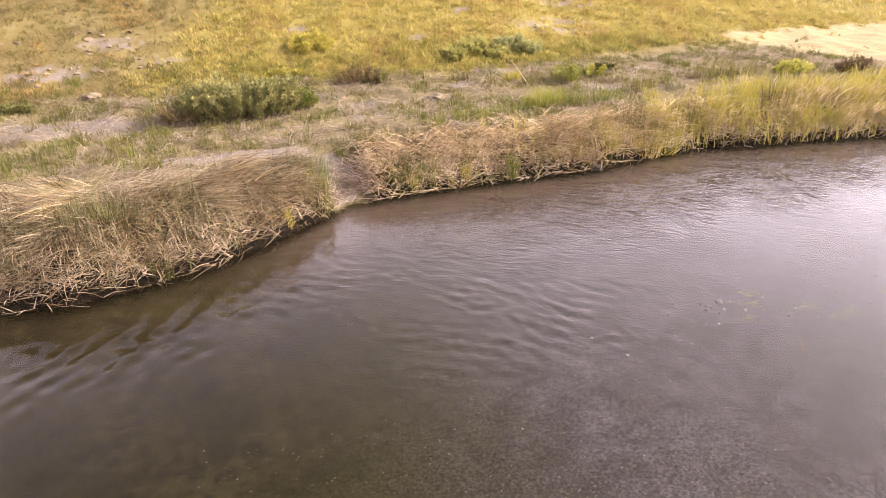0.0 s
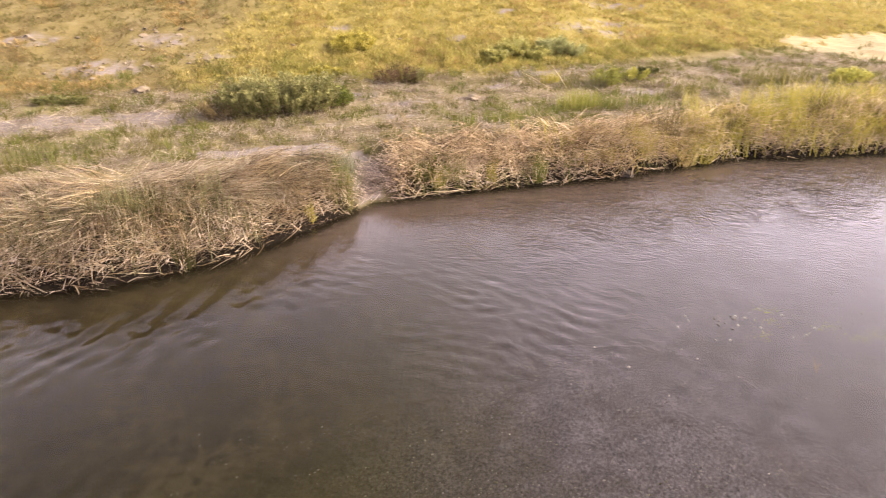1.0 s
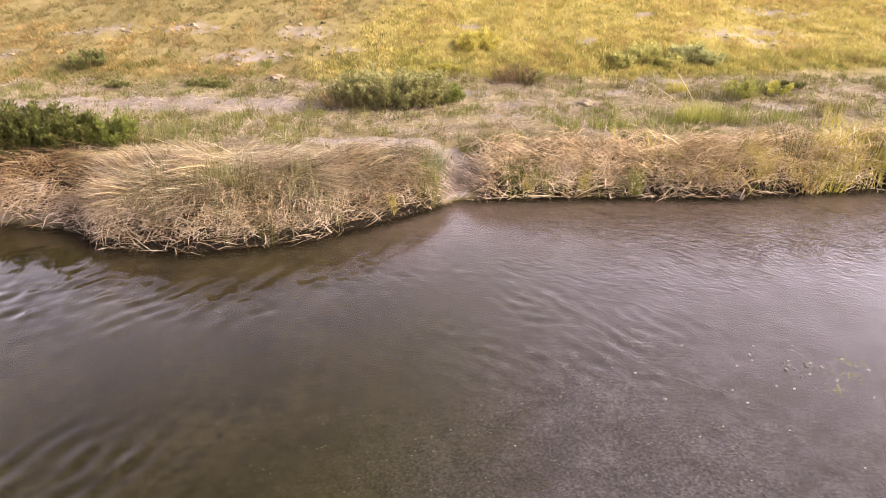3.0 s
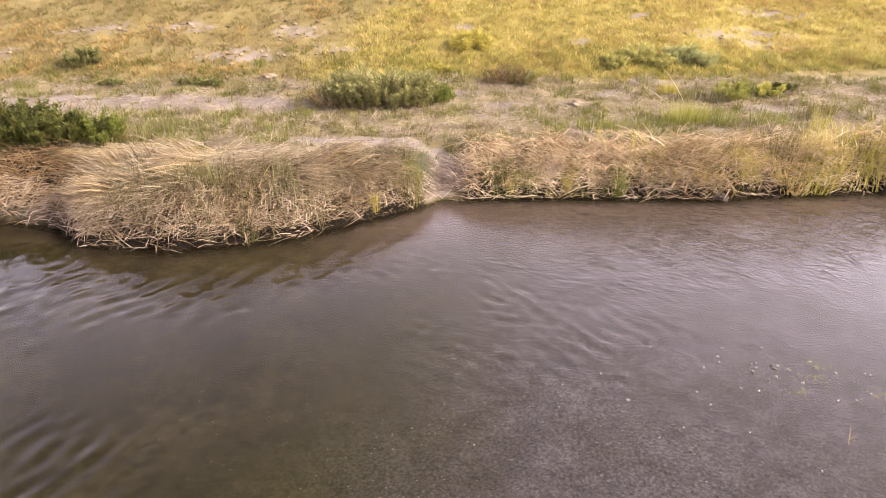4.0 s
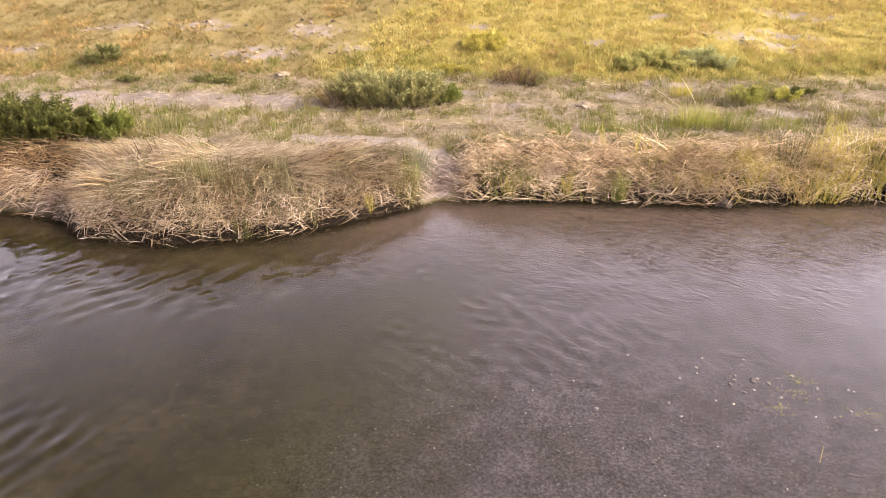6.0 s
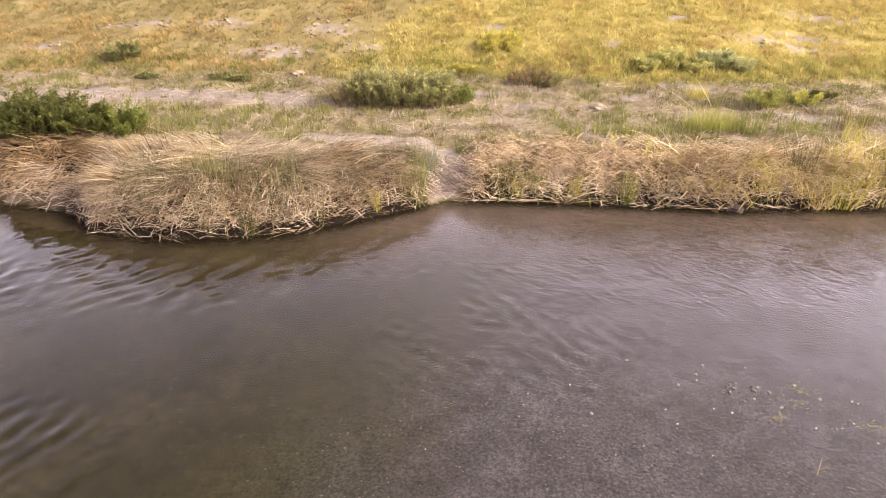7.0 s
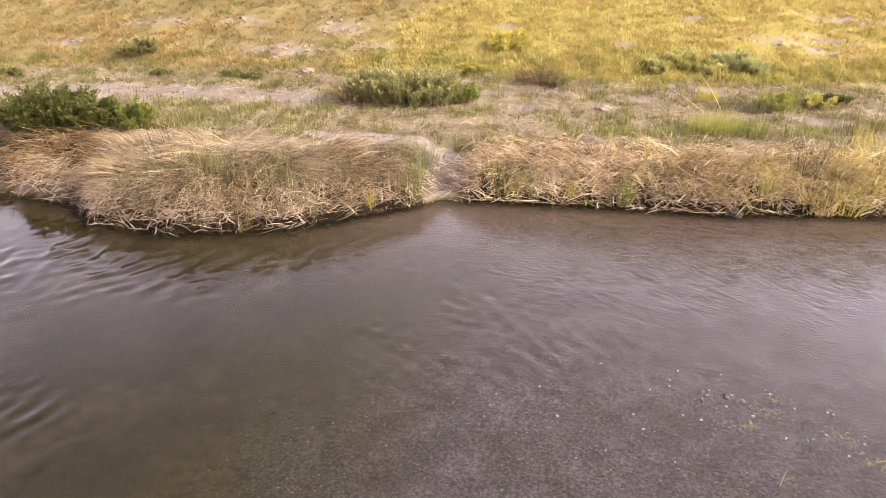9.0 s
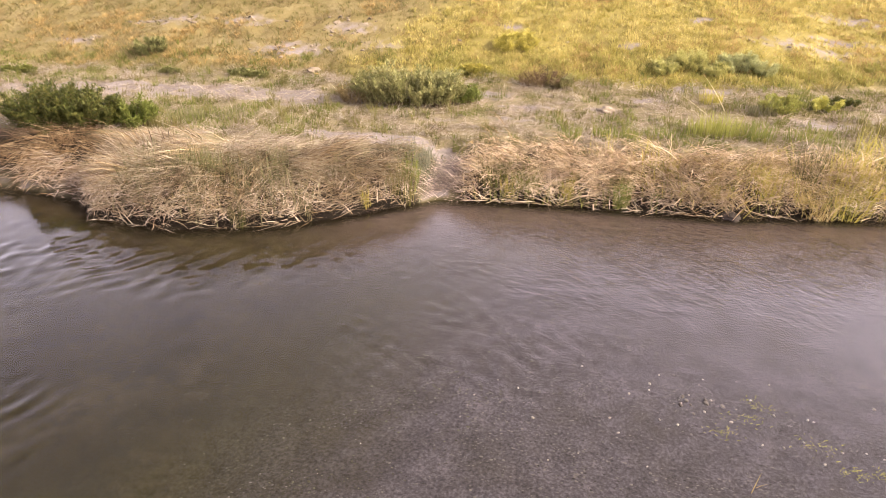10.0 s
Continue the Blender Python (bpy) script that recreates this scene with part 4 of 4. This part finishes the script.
for number, (x, y, rx, ry, high, many) in enumerate(((7.9, 13.2, 0.7, 0.5, 0.45, 900), (9.1, 13.7, 0.9, 0.6, 0.65, 1700), (10.3, 13.3, 0.7, 0.5, 0.5, 1000), (11.4, 13.9, 0.8, 0.6, 0.75, 1800), (12.6, 13.7, 0.8, 0.5, 0.65, 1500))):
    bush("low_shrub", 480 + number, x, y, rx, ry, high * 1.25, int(many * 3.4), 0.082, M_SOFTLEAF if number < 3 else M_PALELEAF, "low grey-green shrub in the grass at the slope's foot", "low shrubs along the slope's foot")
bush("lime_bush", 50, 14.0, 9.0, 0.5, 0.4, 0.62, 3600, 0.075, M_LIMELEAF, "round lime-yellow bush on the flat")
bush("dark_shrub", 51, 15.0, 9.6, 0.6, 0.4, 0.5, 3000, 0.08, M_LEAF, "dark blue-green shrub beside a lime-yellow bush")
bush("toe_weed", 55, -13.1, 10.9, 1.3, 0.4, 0.32, 2600, 0.095, M_SHRUB, "low green weeds at the foot of the slope")
bush("toe_weed", 56, -17.5, 11.0, 0.6, 0.3, 0.30, 1400, 0.095, M_SHRUB, "small patch of green weeds beside the track")
bush("toe_weed", 57, -26.0, 10.3, 1.3, 0.4, 0.4, 1950, 0.12, M_GREEN, "green weeds along the track's edge")
bush("olive_weed", 58, -1.6, 12.2, 1.1, 0.35, 0.4, 1950, 0.13, M_YELLOWRUSH, "olive-green grassy hump at the slope's foot")
bush("lime_bush", 59, 24.2, 5.6, 1.3, 0.6, 0.6, 2700, 0.14, M_LIMELEAF, "low spreading lime-yellow bush near the bank")
bush("dry_brush", 60, 27.2, 4.6, 1.2, 0.6, 0.7, 2250, 0.12, M_TWIG, "heap of dry reddish-brown brush on the bank")
bush("straw_weed", 63, -6.3, 7.1, 0.8, 0.6, 1.0, 700, 0.13, M_DUN, "dry straw-coloured weed leaning on a wide bush")
bush("olive_weed", 65, 12.0, 8.3, 0.9, 0.6, 0.95, 3600, 0.085, M_FRESHLEAF, "loose leafy olive weed on the flat")
bush("gold_weed", 64, 0.4, 15.0, 1.3, 0.8, 0.8, 5200, 0.095, M_GOLDLEAF, "yellow-green flowering weed in golden grass")


def rush_clump(name, seed, x, y, rx, ry, blades, high, material, label, group="", width=(0.014, 0.03), spread=(9, 38)):
    """Upright rushes growing close together from one spot."""
    rng = np.random.RandomState(seed)
    ob = thing(name, x, y, label, "rushes", group, 0.0)
    a, r = rng.uniform(0, 6.283, blades), np.sqrt(rng.uniform(0, 1, blades))
    px, py = rx * r * np.cos(a), ry * r * np.sin(a)
    pz = ground_z(x + px, y + py) - ob.location.z
    v, f = strips(np.stack([px, py, np.maximum(pz, -ob.location.z - 0.05)], -1), a + rng.normal(0, 0.8, blades), np.radians(rng.uniform(0, spread[0], blades)), np.radians(rng.uniform(2, spread[1], blades)),
                  rng.uniform(0.3, 1.08, blades) * high, rng.uniform(*width, blades), 3, rng.uniform(0, 6.3, blades))
    tagged(part("foliage", mesh_of("foliage", v, f, material, False), None, ob), kind="stuff")
    return ob


RUSHES = (
    ("rush_stand", -9.5, -2.7, 0.8, 0.5, 110, 0.95, M_RUSH, "thin grey-green rushes standing in the dead reeds"),
    ("rush_stand", -7.9, -2.6, 1, 0.5, 240, 1.10, M_RUSH, "thin grey-green rushes standing in the dead reeds"),
    ("rush_stand", -6.4, -2.2, 0.8, 0.5, 100, 0.95, M_RUSH, "thin grey-green rushes standing in the dead reeds"),
    ("rush_stand", -10.6, -3, 0.6, 0.4, 70, 0.80, M_RUSH, "sparse grey-green rushes at the mound's edge"),
    ("rush_tuft", -3.5, -1.68, 0.16, 0.14, 34, 0.62, M_YELLOWRUSH, "bright yellow-green rush tuft at the water's edge"),
    ("rush_tuft", -5.1, -2.72, 0.22, 0.18, 40, 0.7, M_GREYRUSH, "thin grey-green rush tuft at the water's edge"),
    ("rush_tuft", -7, -3.58, 0.3, 0.15, 54, 0.78, M_RUSH, "sparse rush tuft at the water's edge"),
    ("rush_stand", -2.3, -0.3, 0.3, 0.45, 150, 0.85, M_FRESH, "dense green rushes beside the gully"),
    ("rush_stand", -2.05, 0.65, 0.3, 0.5, 120, 0.7, M_ASHRUSH, "dark green rushes at the gully's side"),
    ("rush_stand", 0.45, 0.3, 0.5, 0.35, 150, 0.75, M_RUSH, "dark green rushes along the bank's foot"),
    ("rush_stand", 1.6, 0.35, 0.5, 0.35, 150, 0.70, M_FRESH, "green rushes along the bank's foot"),
    ("rush_tuft", 1, -0.02, 0.25, 0.12, 52, 0.7, M_YELLOWRUSH, "yellow-green rush tuft at the water's edge"),
    ("rush_tuft", 3, -0.02, 0.2, 0.12, 52, 0.75, M_YELLOWRUSH, "yellow-green rush tuft at the water's edge"),
    ("rush_tuft", 4.75, -0.14, 0.28, 0.16, 110, 1.0, M_FRESH, "thick fresh green rush tuft at the water's edge"),
    ("bent_tuft", 10.9, 0.12, 0.6, 0.25, 170, 1.0, M_AMBER, "golden dry reed tuft bending to the water"),
    ("bent_tuft", 11.9, 0.2, 0.5, 0.25, 130, 1.0, M_YELLOWRUSH, "yellow-green rush tuft bending to the water"),
    ("rush_stand", 9.4, 0.5, 0.5, 0.4, 130, 0.95, M_YELLOWRUSH, "loose yellow-green rushes in the dead reeds"),
    ("rush_stand", 10.7, 1.2, 0.6, 0.6, 190, 1.1, M_RUSH, "tall green rushes on the bank"),
    ("rush_tuft", 6.3, 0.9, 0.3, 0.25, 90, 0.70, M_YELLOWRUSH, "yellow-green rush tuft in the dead reeds"),
    ("rush_tuft", 3.15, 3.3, 0.35, 0.25, 130, 0.65, M_FRESH, "fresh green rush tuft behind the bank reeds"),
    ("rush_stand", 4.8, 3.7, 0.9, 0.4, 320, 0.55, M_FRESH, "low green rushes behind the bank reeds"),
    ("rush_stand", 6.6, 4, 0.9, 0.4, 240, 0.48, M_FRESH, "low green rushes behind the bank reeds"),
    ("rush_stand", 8.5, 4.5, 1.0, 0.5, 460, 0.92, M_FRESHLEAF, "tall fresh green rushes behind the bank reeds"),
    ("rush_stand", 9.9, 4.4, 0.8, 0.4, 240, 0.75, M_FRESH, "green rushes behind the bank reeds"),
    ("rush_stand", 11.8, 4.4, 0.9, 0.4, 180, 0.6, M_FRESH, "green rushes behind the bank reeds"),
    ("rush_stand", 11.9, 0.9, 0.7, 0.5, 220, 1.10, M_YELLOWRUSH, "tall yellow-green rushes on the bank"),
    ("rush_stand", 13.6, 1.3, 0.8, 0.5, 230, 1.10, M_RUSH, "tall green rushes on the bank"),
    ("rush_stand", 15.8, 1.6, 0.9, 0.6, 260, 1.20, M_YELLOWRUSH, "tall yellow-green rushes on the bank"),
    ("rush_stand", 18.6, 1.4, 0.9, 0.6, 240, 1.20, M_RUSH, "tall green rushes on the bank"),
    ("rush_stand", 22, 0.6, 1, 0.6, 260, 1.20, M_YELLOWRUSH, "tall yellow-green rushes on the bank"),
    ("rush_stand", 14.4, 5.6, 1, 0.5, 220, 0.70, M_OLIVE, "olive weeds behind the bank reeds"),
    ("rush_stand", 20.5, 6.5, 2, 0.8, 420, 0.80, M_OLIVE, "wide stand of olive weeds behind the bank reeds"),
    ("weed_clump", 11.2, 8.0, 0.6, 0.4, 170, 0.70, M_GREYRUSH, "loose grey-green weeds on the flat"),
    ("weed_clump", 13.0, 9.2, 0.6, 0.4, 170, 0.80, M_GREEN, "loose green weeds beside a lime-yellow bush"),
    ("weed_clump", 7.1, 10.4, 0.7, 0.4, 170, 0.50, M_OLIVE, "low olive weeds on the flat"),
    ("weed_clump", 9.4, 9.4, 0.5, 0.35, 170, 0.65, M_YELLOWRUSH, "yellow-green weeds at the foot of dry stalks"),
    ("rush_stand", -2.7, 0.9, 0.6, 0.5, 150, 0.55, M_ASHRUSH, "grey-green rushes bending over the gully"),
    ("rush_stand", -2.5, -0.7, 0.45, 0.45, 180, 0.80, M_OLIVE, "olive rushes at the end of the reed mound"),
    ("rush_stand", -12.7, 2.2, 0.8, 0.4, 260, 0.5, M_OLIVE, "olive grassy clump beside a dark bush"),
    ("rush_stand", -12.2, 3.3, 0.9, 0.4, 170, 0.42, M_SHRUB, "olive grass clump on the flat near a dark bush"),
    ("rush_stand", -12.6, 3.6, 0.9, 0.5, 170, 0.45, M_GREYRUSH, "low grey-green rushes beside a leafy bush"),
    ("rush_stand", -11.3, 4.0, 1.2, 0.6, 200, 0.4, M_GREYRUSH, "low grey-green rushes on the flat"),
)
for number, (name, x, y, rx, ry, blades, high, material, label) in enumerate(RUSHES):
    rush_clump(name, 100 + number, x, y, rx, ry, blades, high, material, label, "rushes on the bank", spread=(40, 115) if name == "bent_tuft" else (9, 38))


def dry_stalk(seed, x, y, heading, lean, long, label, thick=0.05):
    """One long dead stalk with a frayed seed head."""
    ob = thing("dry_stalk", x, y, label, "stalk", "long dry stalks")
    v, f = strips(np.zeros((3, 3)), np.full(3, heading), np.full(3, lean * 0.8), np.full(3, lean * 1.15), np.full(3, float(long)), np.full(3, thick), 6, heading + np.array([0.0, 1.05, 2.1]))
    part("stem", mesh_of("stem", v, f, M_STALK, False), None, ob)
    rng = np.random.RandomState(seed)
    tip = v[-1]
    v, f = strips(np.repeat(tip[None, :], 14, 0), heading + rng.normal(0, 0.5, 14), rng.uniform(lean, lean + 0.6, 14), rng.uniform(lean, lean + 1.0, 14), rng.uniform(0.12, 0.28, 14), np.full(14, 0.02), 2)
    part("seed_head", mesh_of("seed_head", v, f, M_OCHRE, False), None, ob)


dry_stalk(1, 8.95, 7.75, 3.0, 1.2, 3.0, "long pale dead stalk leaning low over the flat")
dry_stalk(2, 9.75, 8.2, 2.7, 0.72, 1.7, "pale dead stalk leaning over the flat")
dry_stalk(3, -7.0, 7.6, 2.9, 1.0, 1.6, "long yellow dead stalk reaching out of a bush", 0.028)
dry_stalk(5, 0.2, 0.9, 2.3, 0.9, 1.2, "bent pale dead stalk beside the gully", 0.028)


# ---- stones, clods and burrows ----
def stone_mesh(name, seed, material, rough=0.22, flat=0.62, fine=2):
    """An uneven rounded stone, about one metre across."""
    bm = bmesh.new()
    bmesh.ops.create_icosphere(bm, subdivisions=fine, radius=0.5)
    shift = Vector((seed * 3.1, seed * 1.7, 0))
    for v in bm.verts:
        v.co *= 1 + rough * (noise.noise(v.co * 2.2 + shift) + 0.5 * noise.noise(v.co * 5 + shift) + 0.3 * noise.noise(v.co * 11 + shift))
        v.co.z *= flat
    me = bpy.data.meshes.new(name)
    bm.to_mesh(me)
    bm.free()
    me.polygons.foreach_set("use_smooth", np.ones(len(me.polygons), bool))
    me.materials.append(material)
    return me


def stones(name, meshes, places, label, group, category="stone", seed=5, sink=0.3, half=0.31):
    rng = random.Random(seed)
    for x, y, size in places:
        ob = new(name, meshes[rng.randrange(len(meshes))])
        ob.matrix_world = pose(x, y, float(ground_z(x, y)) + size * half * (1 - 2 * sink), 0, 0, rng.uniform(0, 360)) @ Matrix.Diagonal((size * rng.uniform(0.8, 1.2), size * rng.uniform(0.6, 1.0), size, 1))
        tagged(ob, label, category, group)


PALE = [stone_mesh("pale_stone", k, M_PALE_STONE, 0.3, 0.75) for k in range(4)]
GREY = [stone_mesh("grey_stone", k + 9, M_GREY_STONE) for k in range(4)]
CLODS = [stone_mesh("clay_clod", k + 20, M_CLAY, 0.45, 0.5) for k in range(4)]
BROWN_ROCKS = [stone_mesh("brown_rock", 47, M_BROWN_STONE, 0.6, 0.5, 4)]
ROCKS = [stone_mesh("weathered_rock", k + 40, M_CLAY, 0.75, 0.42, 4) for k in range(3)]
STONE_SPOTS = ((4.67, -9.01), (4.43, -9.35), (4.4, -9.52), (3.99, -9.72), (5.15, -9.56), (4.95, -9.85), (5.53, -9.69), (4.47, -10.39), (6.6, -9.94), (7.2, -9.94), (6.91, -10.59), (7.48, -10.75), (6.16, -10.78),
               (6.51, -10.78), (8.13, -10.8), (7.89, -10.7), (5.52, -9.02), (6.3, -9.53), (5.34, -10.03), (5.76, -10.25), (4.78, -10.48), (3.68, -10.86), (3.56, -10.48), (2.14, -10.73), (1.84, -9.86), (3.12, -8.97),
               (7.08, -11.08), (8.55, -9.44), (8.42, -10.42), (10.1, -10.2), (8.71, -11.12))
pick = random.Random(8)
stones("river_stone", PALE, [(x, y, pick.uniform(0.042, 0.066)) for x, y in STONE_SPOTS], "small pale stone rising from the gravelly river bed", "pale stones on the river bed", sink=0.1, half=0.37)
stones("river_stone", PALE, [(pick.uniform(-1, 11), pick.uniform(-13.5, -8.5), pick.uniform(0.022, 0.04)) for k in range(16)], "tiny pale stone on the gravelly river bed", "pale stones on the river bed", sink=0.1, half=0.37)
stones("dark_stone", GREY, [(5.3 + pick.gauss(0, 0.25), -9.8 + pick.gauss(0, 0.12), pick.uniform(0.07, 0.13)) for k in range(9)], "dark grey stone on the river bed", "dark stones on the river bed")
stones("rock", ROCKS, [(-9.85, 11.75, 0.75)], "pale weathered rock at the foot of the slope", "", "rock")
stones("rock", BROWN_ROCKS, [(8.15, -0.40, 0.55)], "brown muddy rock at the foot of the reed bank", "", "rock", 7, 0.35)
stones("rock", ROCKS, [(4.75, 7.5, 0.8), (5.6, 7.6, 0.45)], "flat pale stone lump in dry grass", "", "rock", 5, 0.5)
clods = []
for cx, cy, rx, ry, many in ((-12.0, 14.2, 2.4, 0.8, 22), (-9.3, 17.0, 1.6, 0.8, 18), (-15.8, 17.4, 1.8, 0.7, 14), (-21, 17.3, 2.4, 0.8, 20), (-26, 15.5, 1.8, 0.7, 10), (-7, 15, 1.5, 0.7, 8), (14, 17.5, 4, 1.0, 10), (2.5, 15.5, 3, 1.2, 6)):
    clods += [(cx + pick.gauss(0, rx * 0.6), cy + pick.gauss(0, ry * 0.6), pick.uniform(0.08, 0.3)) for k in range(many)]
stones("clay_clod", CLODS, clods, "crumbled pale clay clod on the worn slope", "clay clods on the slope", "clod")


def burrow(x, y, size, label):
    """A burrow mouth: a ragged collar of pale earth round a dark tunnel that runs into the slope, with spoil below it."""
    ob = thing("burrow", x, y, label, "burrow", "burrows on the slope")
    bm = bmesh.new()
    rings = ((0.5, 1.25, -0.1), (0.1, 1.12, -0.04), (-0.04, 1.0, 0.0), (0.05, 0.9, 0.0), (0.3, 0.8, 0.0), (0.9, 0.55, -0.05))
    loops = []
    for n, (back, wide, up) in enumerate(rings):
        loop = []
        for k in range(14):
            a = 6.283 * k / 14
            w = size * wide * (1 + 0.22 * noise.noise(Vector((math.cos(a) * 1.5 + x, math.sin(a) * 1.5, n * 0.7))))
            loop.append(bm.verts.new((0.72 * w * math.cos(a), back * size * 2 + (0.36 * size * wide * math.sin(a)), size * 0.34 + up * size + w * 0.75 * math.sin(a))))
        loops.append(loop)
    for a, b in zip(loops[:-1], loops[1:]):
        for k in range(14):
            bm.faces.new((a[k], a[(k + 1) % 14], b[(k + 1) % 14], b[k]))
    bm.faces.new(loops[-1])
    # inner bands take the near-black colour that paints the tunnel's shade
    for n, fc in enumerate(bm.faces):
        fc.smooth, fc.material_index = True, int(n >= 42)
    me = bpy.data.meshes.new("mouth")
    bm.to_mesh(me)
    bm.free()
    me.materials.append(M_CLAY)
    me.materials.append(M_DARK)
    part("mouth", me, None, ob, "dark hole with a pale crumbly rim")
    spoil = part("spoil", ROCKS[1].copy(), None, ob, "fan of pale dug earth")
    spoil.matrix_local = pose(-0.2 * size, -2.2 * size, -0.75 * size, 20, 0, 20) @ Matrix.Diagonal((2.6 * size, 2.0 * size, 0.35 * size, 1))


burrow(-15.75, 17.5, 0.16, "animal burrow with a pale earth rim on the slope")
burrow(-10.2, 17.8, 0.17, "animal burrow with spoil of pale earth on the slope")
burrow(-8.4, 17.75, 0.16, "animal burrow between pale clods on the slope")
burrow(-8.5, 21.5, 0.18, "animal burrow high on the slope")


# ---- weed, twigs and gravel in the river ----
def water_weed(seed, x, y, size):
    rng = np.random.RandomState(seed)
    ob = thing("water_weed", x, y, "yellow-green water weed trailing over the gravel", "water weed", "water weed on the river bed")
    k = 46
    px, py = rng.normal(0, size * 0.9, k), rng.normal(0, size * 0.55, k)
    v, f = strips(np.stack([px, py, rng.uniform(0.03, 0.085, k)], -1), rng.normal(0.4, 1.6, k), np.full(k, 1.2), np.full(k, 1.57), rng.uniform(0.03, 0.08, k), rng.uniform(0.008, 0.018, k), 3)
    tagged(part("foliage", mesh_of("foliage", v, f, M_FRESHLEAF, False), None, ob), kind="stuff")


for number, (x, y, size) in enumerate(((6.37, -9.73, 0.16), (6.05, -10.12, 0.2), (5.58, -10.58, 0.16), (7.11, -10.71, 0.22), (7.48, -11.24, 0.14), (7.89, -11.24, 0.14), (9.6, -10.9, 0.2))):
    water_weed(300 + number, x, y, size)

twig = thing("twig", 5.65, -11.95, "pale bare twig lying on the river bed", "twig")
v, f = strips(np.array([[0.0, 0, 0.05], [0.1, 0.12, 0.06]]), np.array([1.0, 0.3]), np.array([1.3, 1.2]), np.array([1.5, 1.5]), np.array([0.45, 0.2]), np.array([0.016, 0.011]), 4)
part("stick", mesh_of("stick", v, f, M_DUN, False), None, twig)


def gravel(name, seed, count, material, label, small, large, keep):
    """Flattened pebbles strewn over the shallow bed."""
    rng = np.random.RandomState(seed)
    x, y = scatter(rng, count, -14, 18, -17.5, -1.5, keep)
    m = len(x)
    size = rng.uniform(small, large, m)
    a = np.linspace(0, 6.283, 6)[:-1]
    turn = rng.uniform(0, 6.3, m)
    ring = np.stack([np.cos(a[None, :] + turn[:, None]) * size[:, None], np.sin(a[None, :] + turn[:, None]) * size[:, None] * rng.uniform(0.5, 0.9, m)[:, None], np.zeros((m, 5))], -1)
    top = np.stack([0 * x, 0 * x, size * rng.uniform(0.4, 0.7, m)], -1)[:, None, :]
    pts = np.concatenate([ring, top], 1) + np.stack([x, y, ground_z(x, y) - 0.004], -1)[:, None, :]
    tri = np.array([(k, (k + 1) % 5, 5) for k in range(5)])
    f = (np.arange(m) * 6)[:, None, None] + tri[None]
    stuff(name, pts.reshape(-1, 3), f.reshape(-1, 3), material, label, "gravel")


def shoal(x, y):
    return np.maximum(sstep(-4.0, 3.0, x - 0.35 * (y + 9)) * (0.25 + 0.75 * sstep(-0.3, 0.4, lumps(x, y, 71, 3.0))), 0.14 * blob(x, y, -4.6, -11.0, 2.6, 1.0), 0.2 * blob(x, y, -6.4, -10.8, 0.7, 0.5)) * (y - shore(x) < -1.2) * (1 - 0.8 * sstep(-8, -4, y))


def clean(x, y):
    return sstep(-3.0, 2.5, x - 0.35 * (y + 9) + 2.0 * lumps(x, y, 72, 2.2))


gravel("river_gravel", 81, 150000, M_GRAVEL, "mixed grey gravel over the shallow river bed", 0.011, 0.034, lambda x, y: shoal(x, y) * clean(x, y))
gravel("mossy_gravel", 83, 150000, M_MOSSY, "dull green gravel coated with algae on the river bed", 0.011, 0.034, lambda x, y: shoal(x, y) * (1 - clean(x, y)))
gravel("pale_pebbles", 82, 300, M_PALE_STONE, "scattered pale pebbles in the gravel", 0.009, 0.019, lambda x, y: shoal(x, y) * (x - 0.35 * (y + 9) > -1))
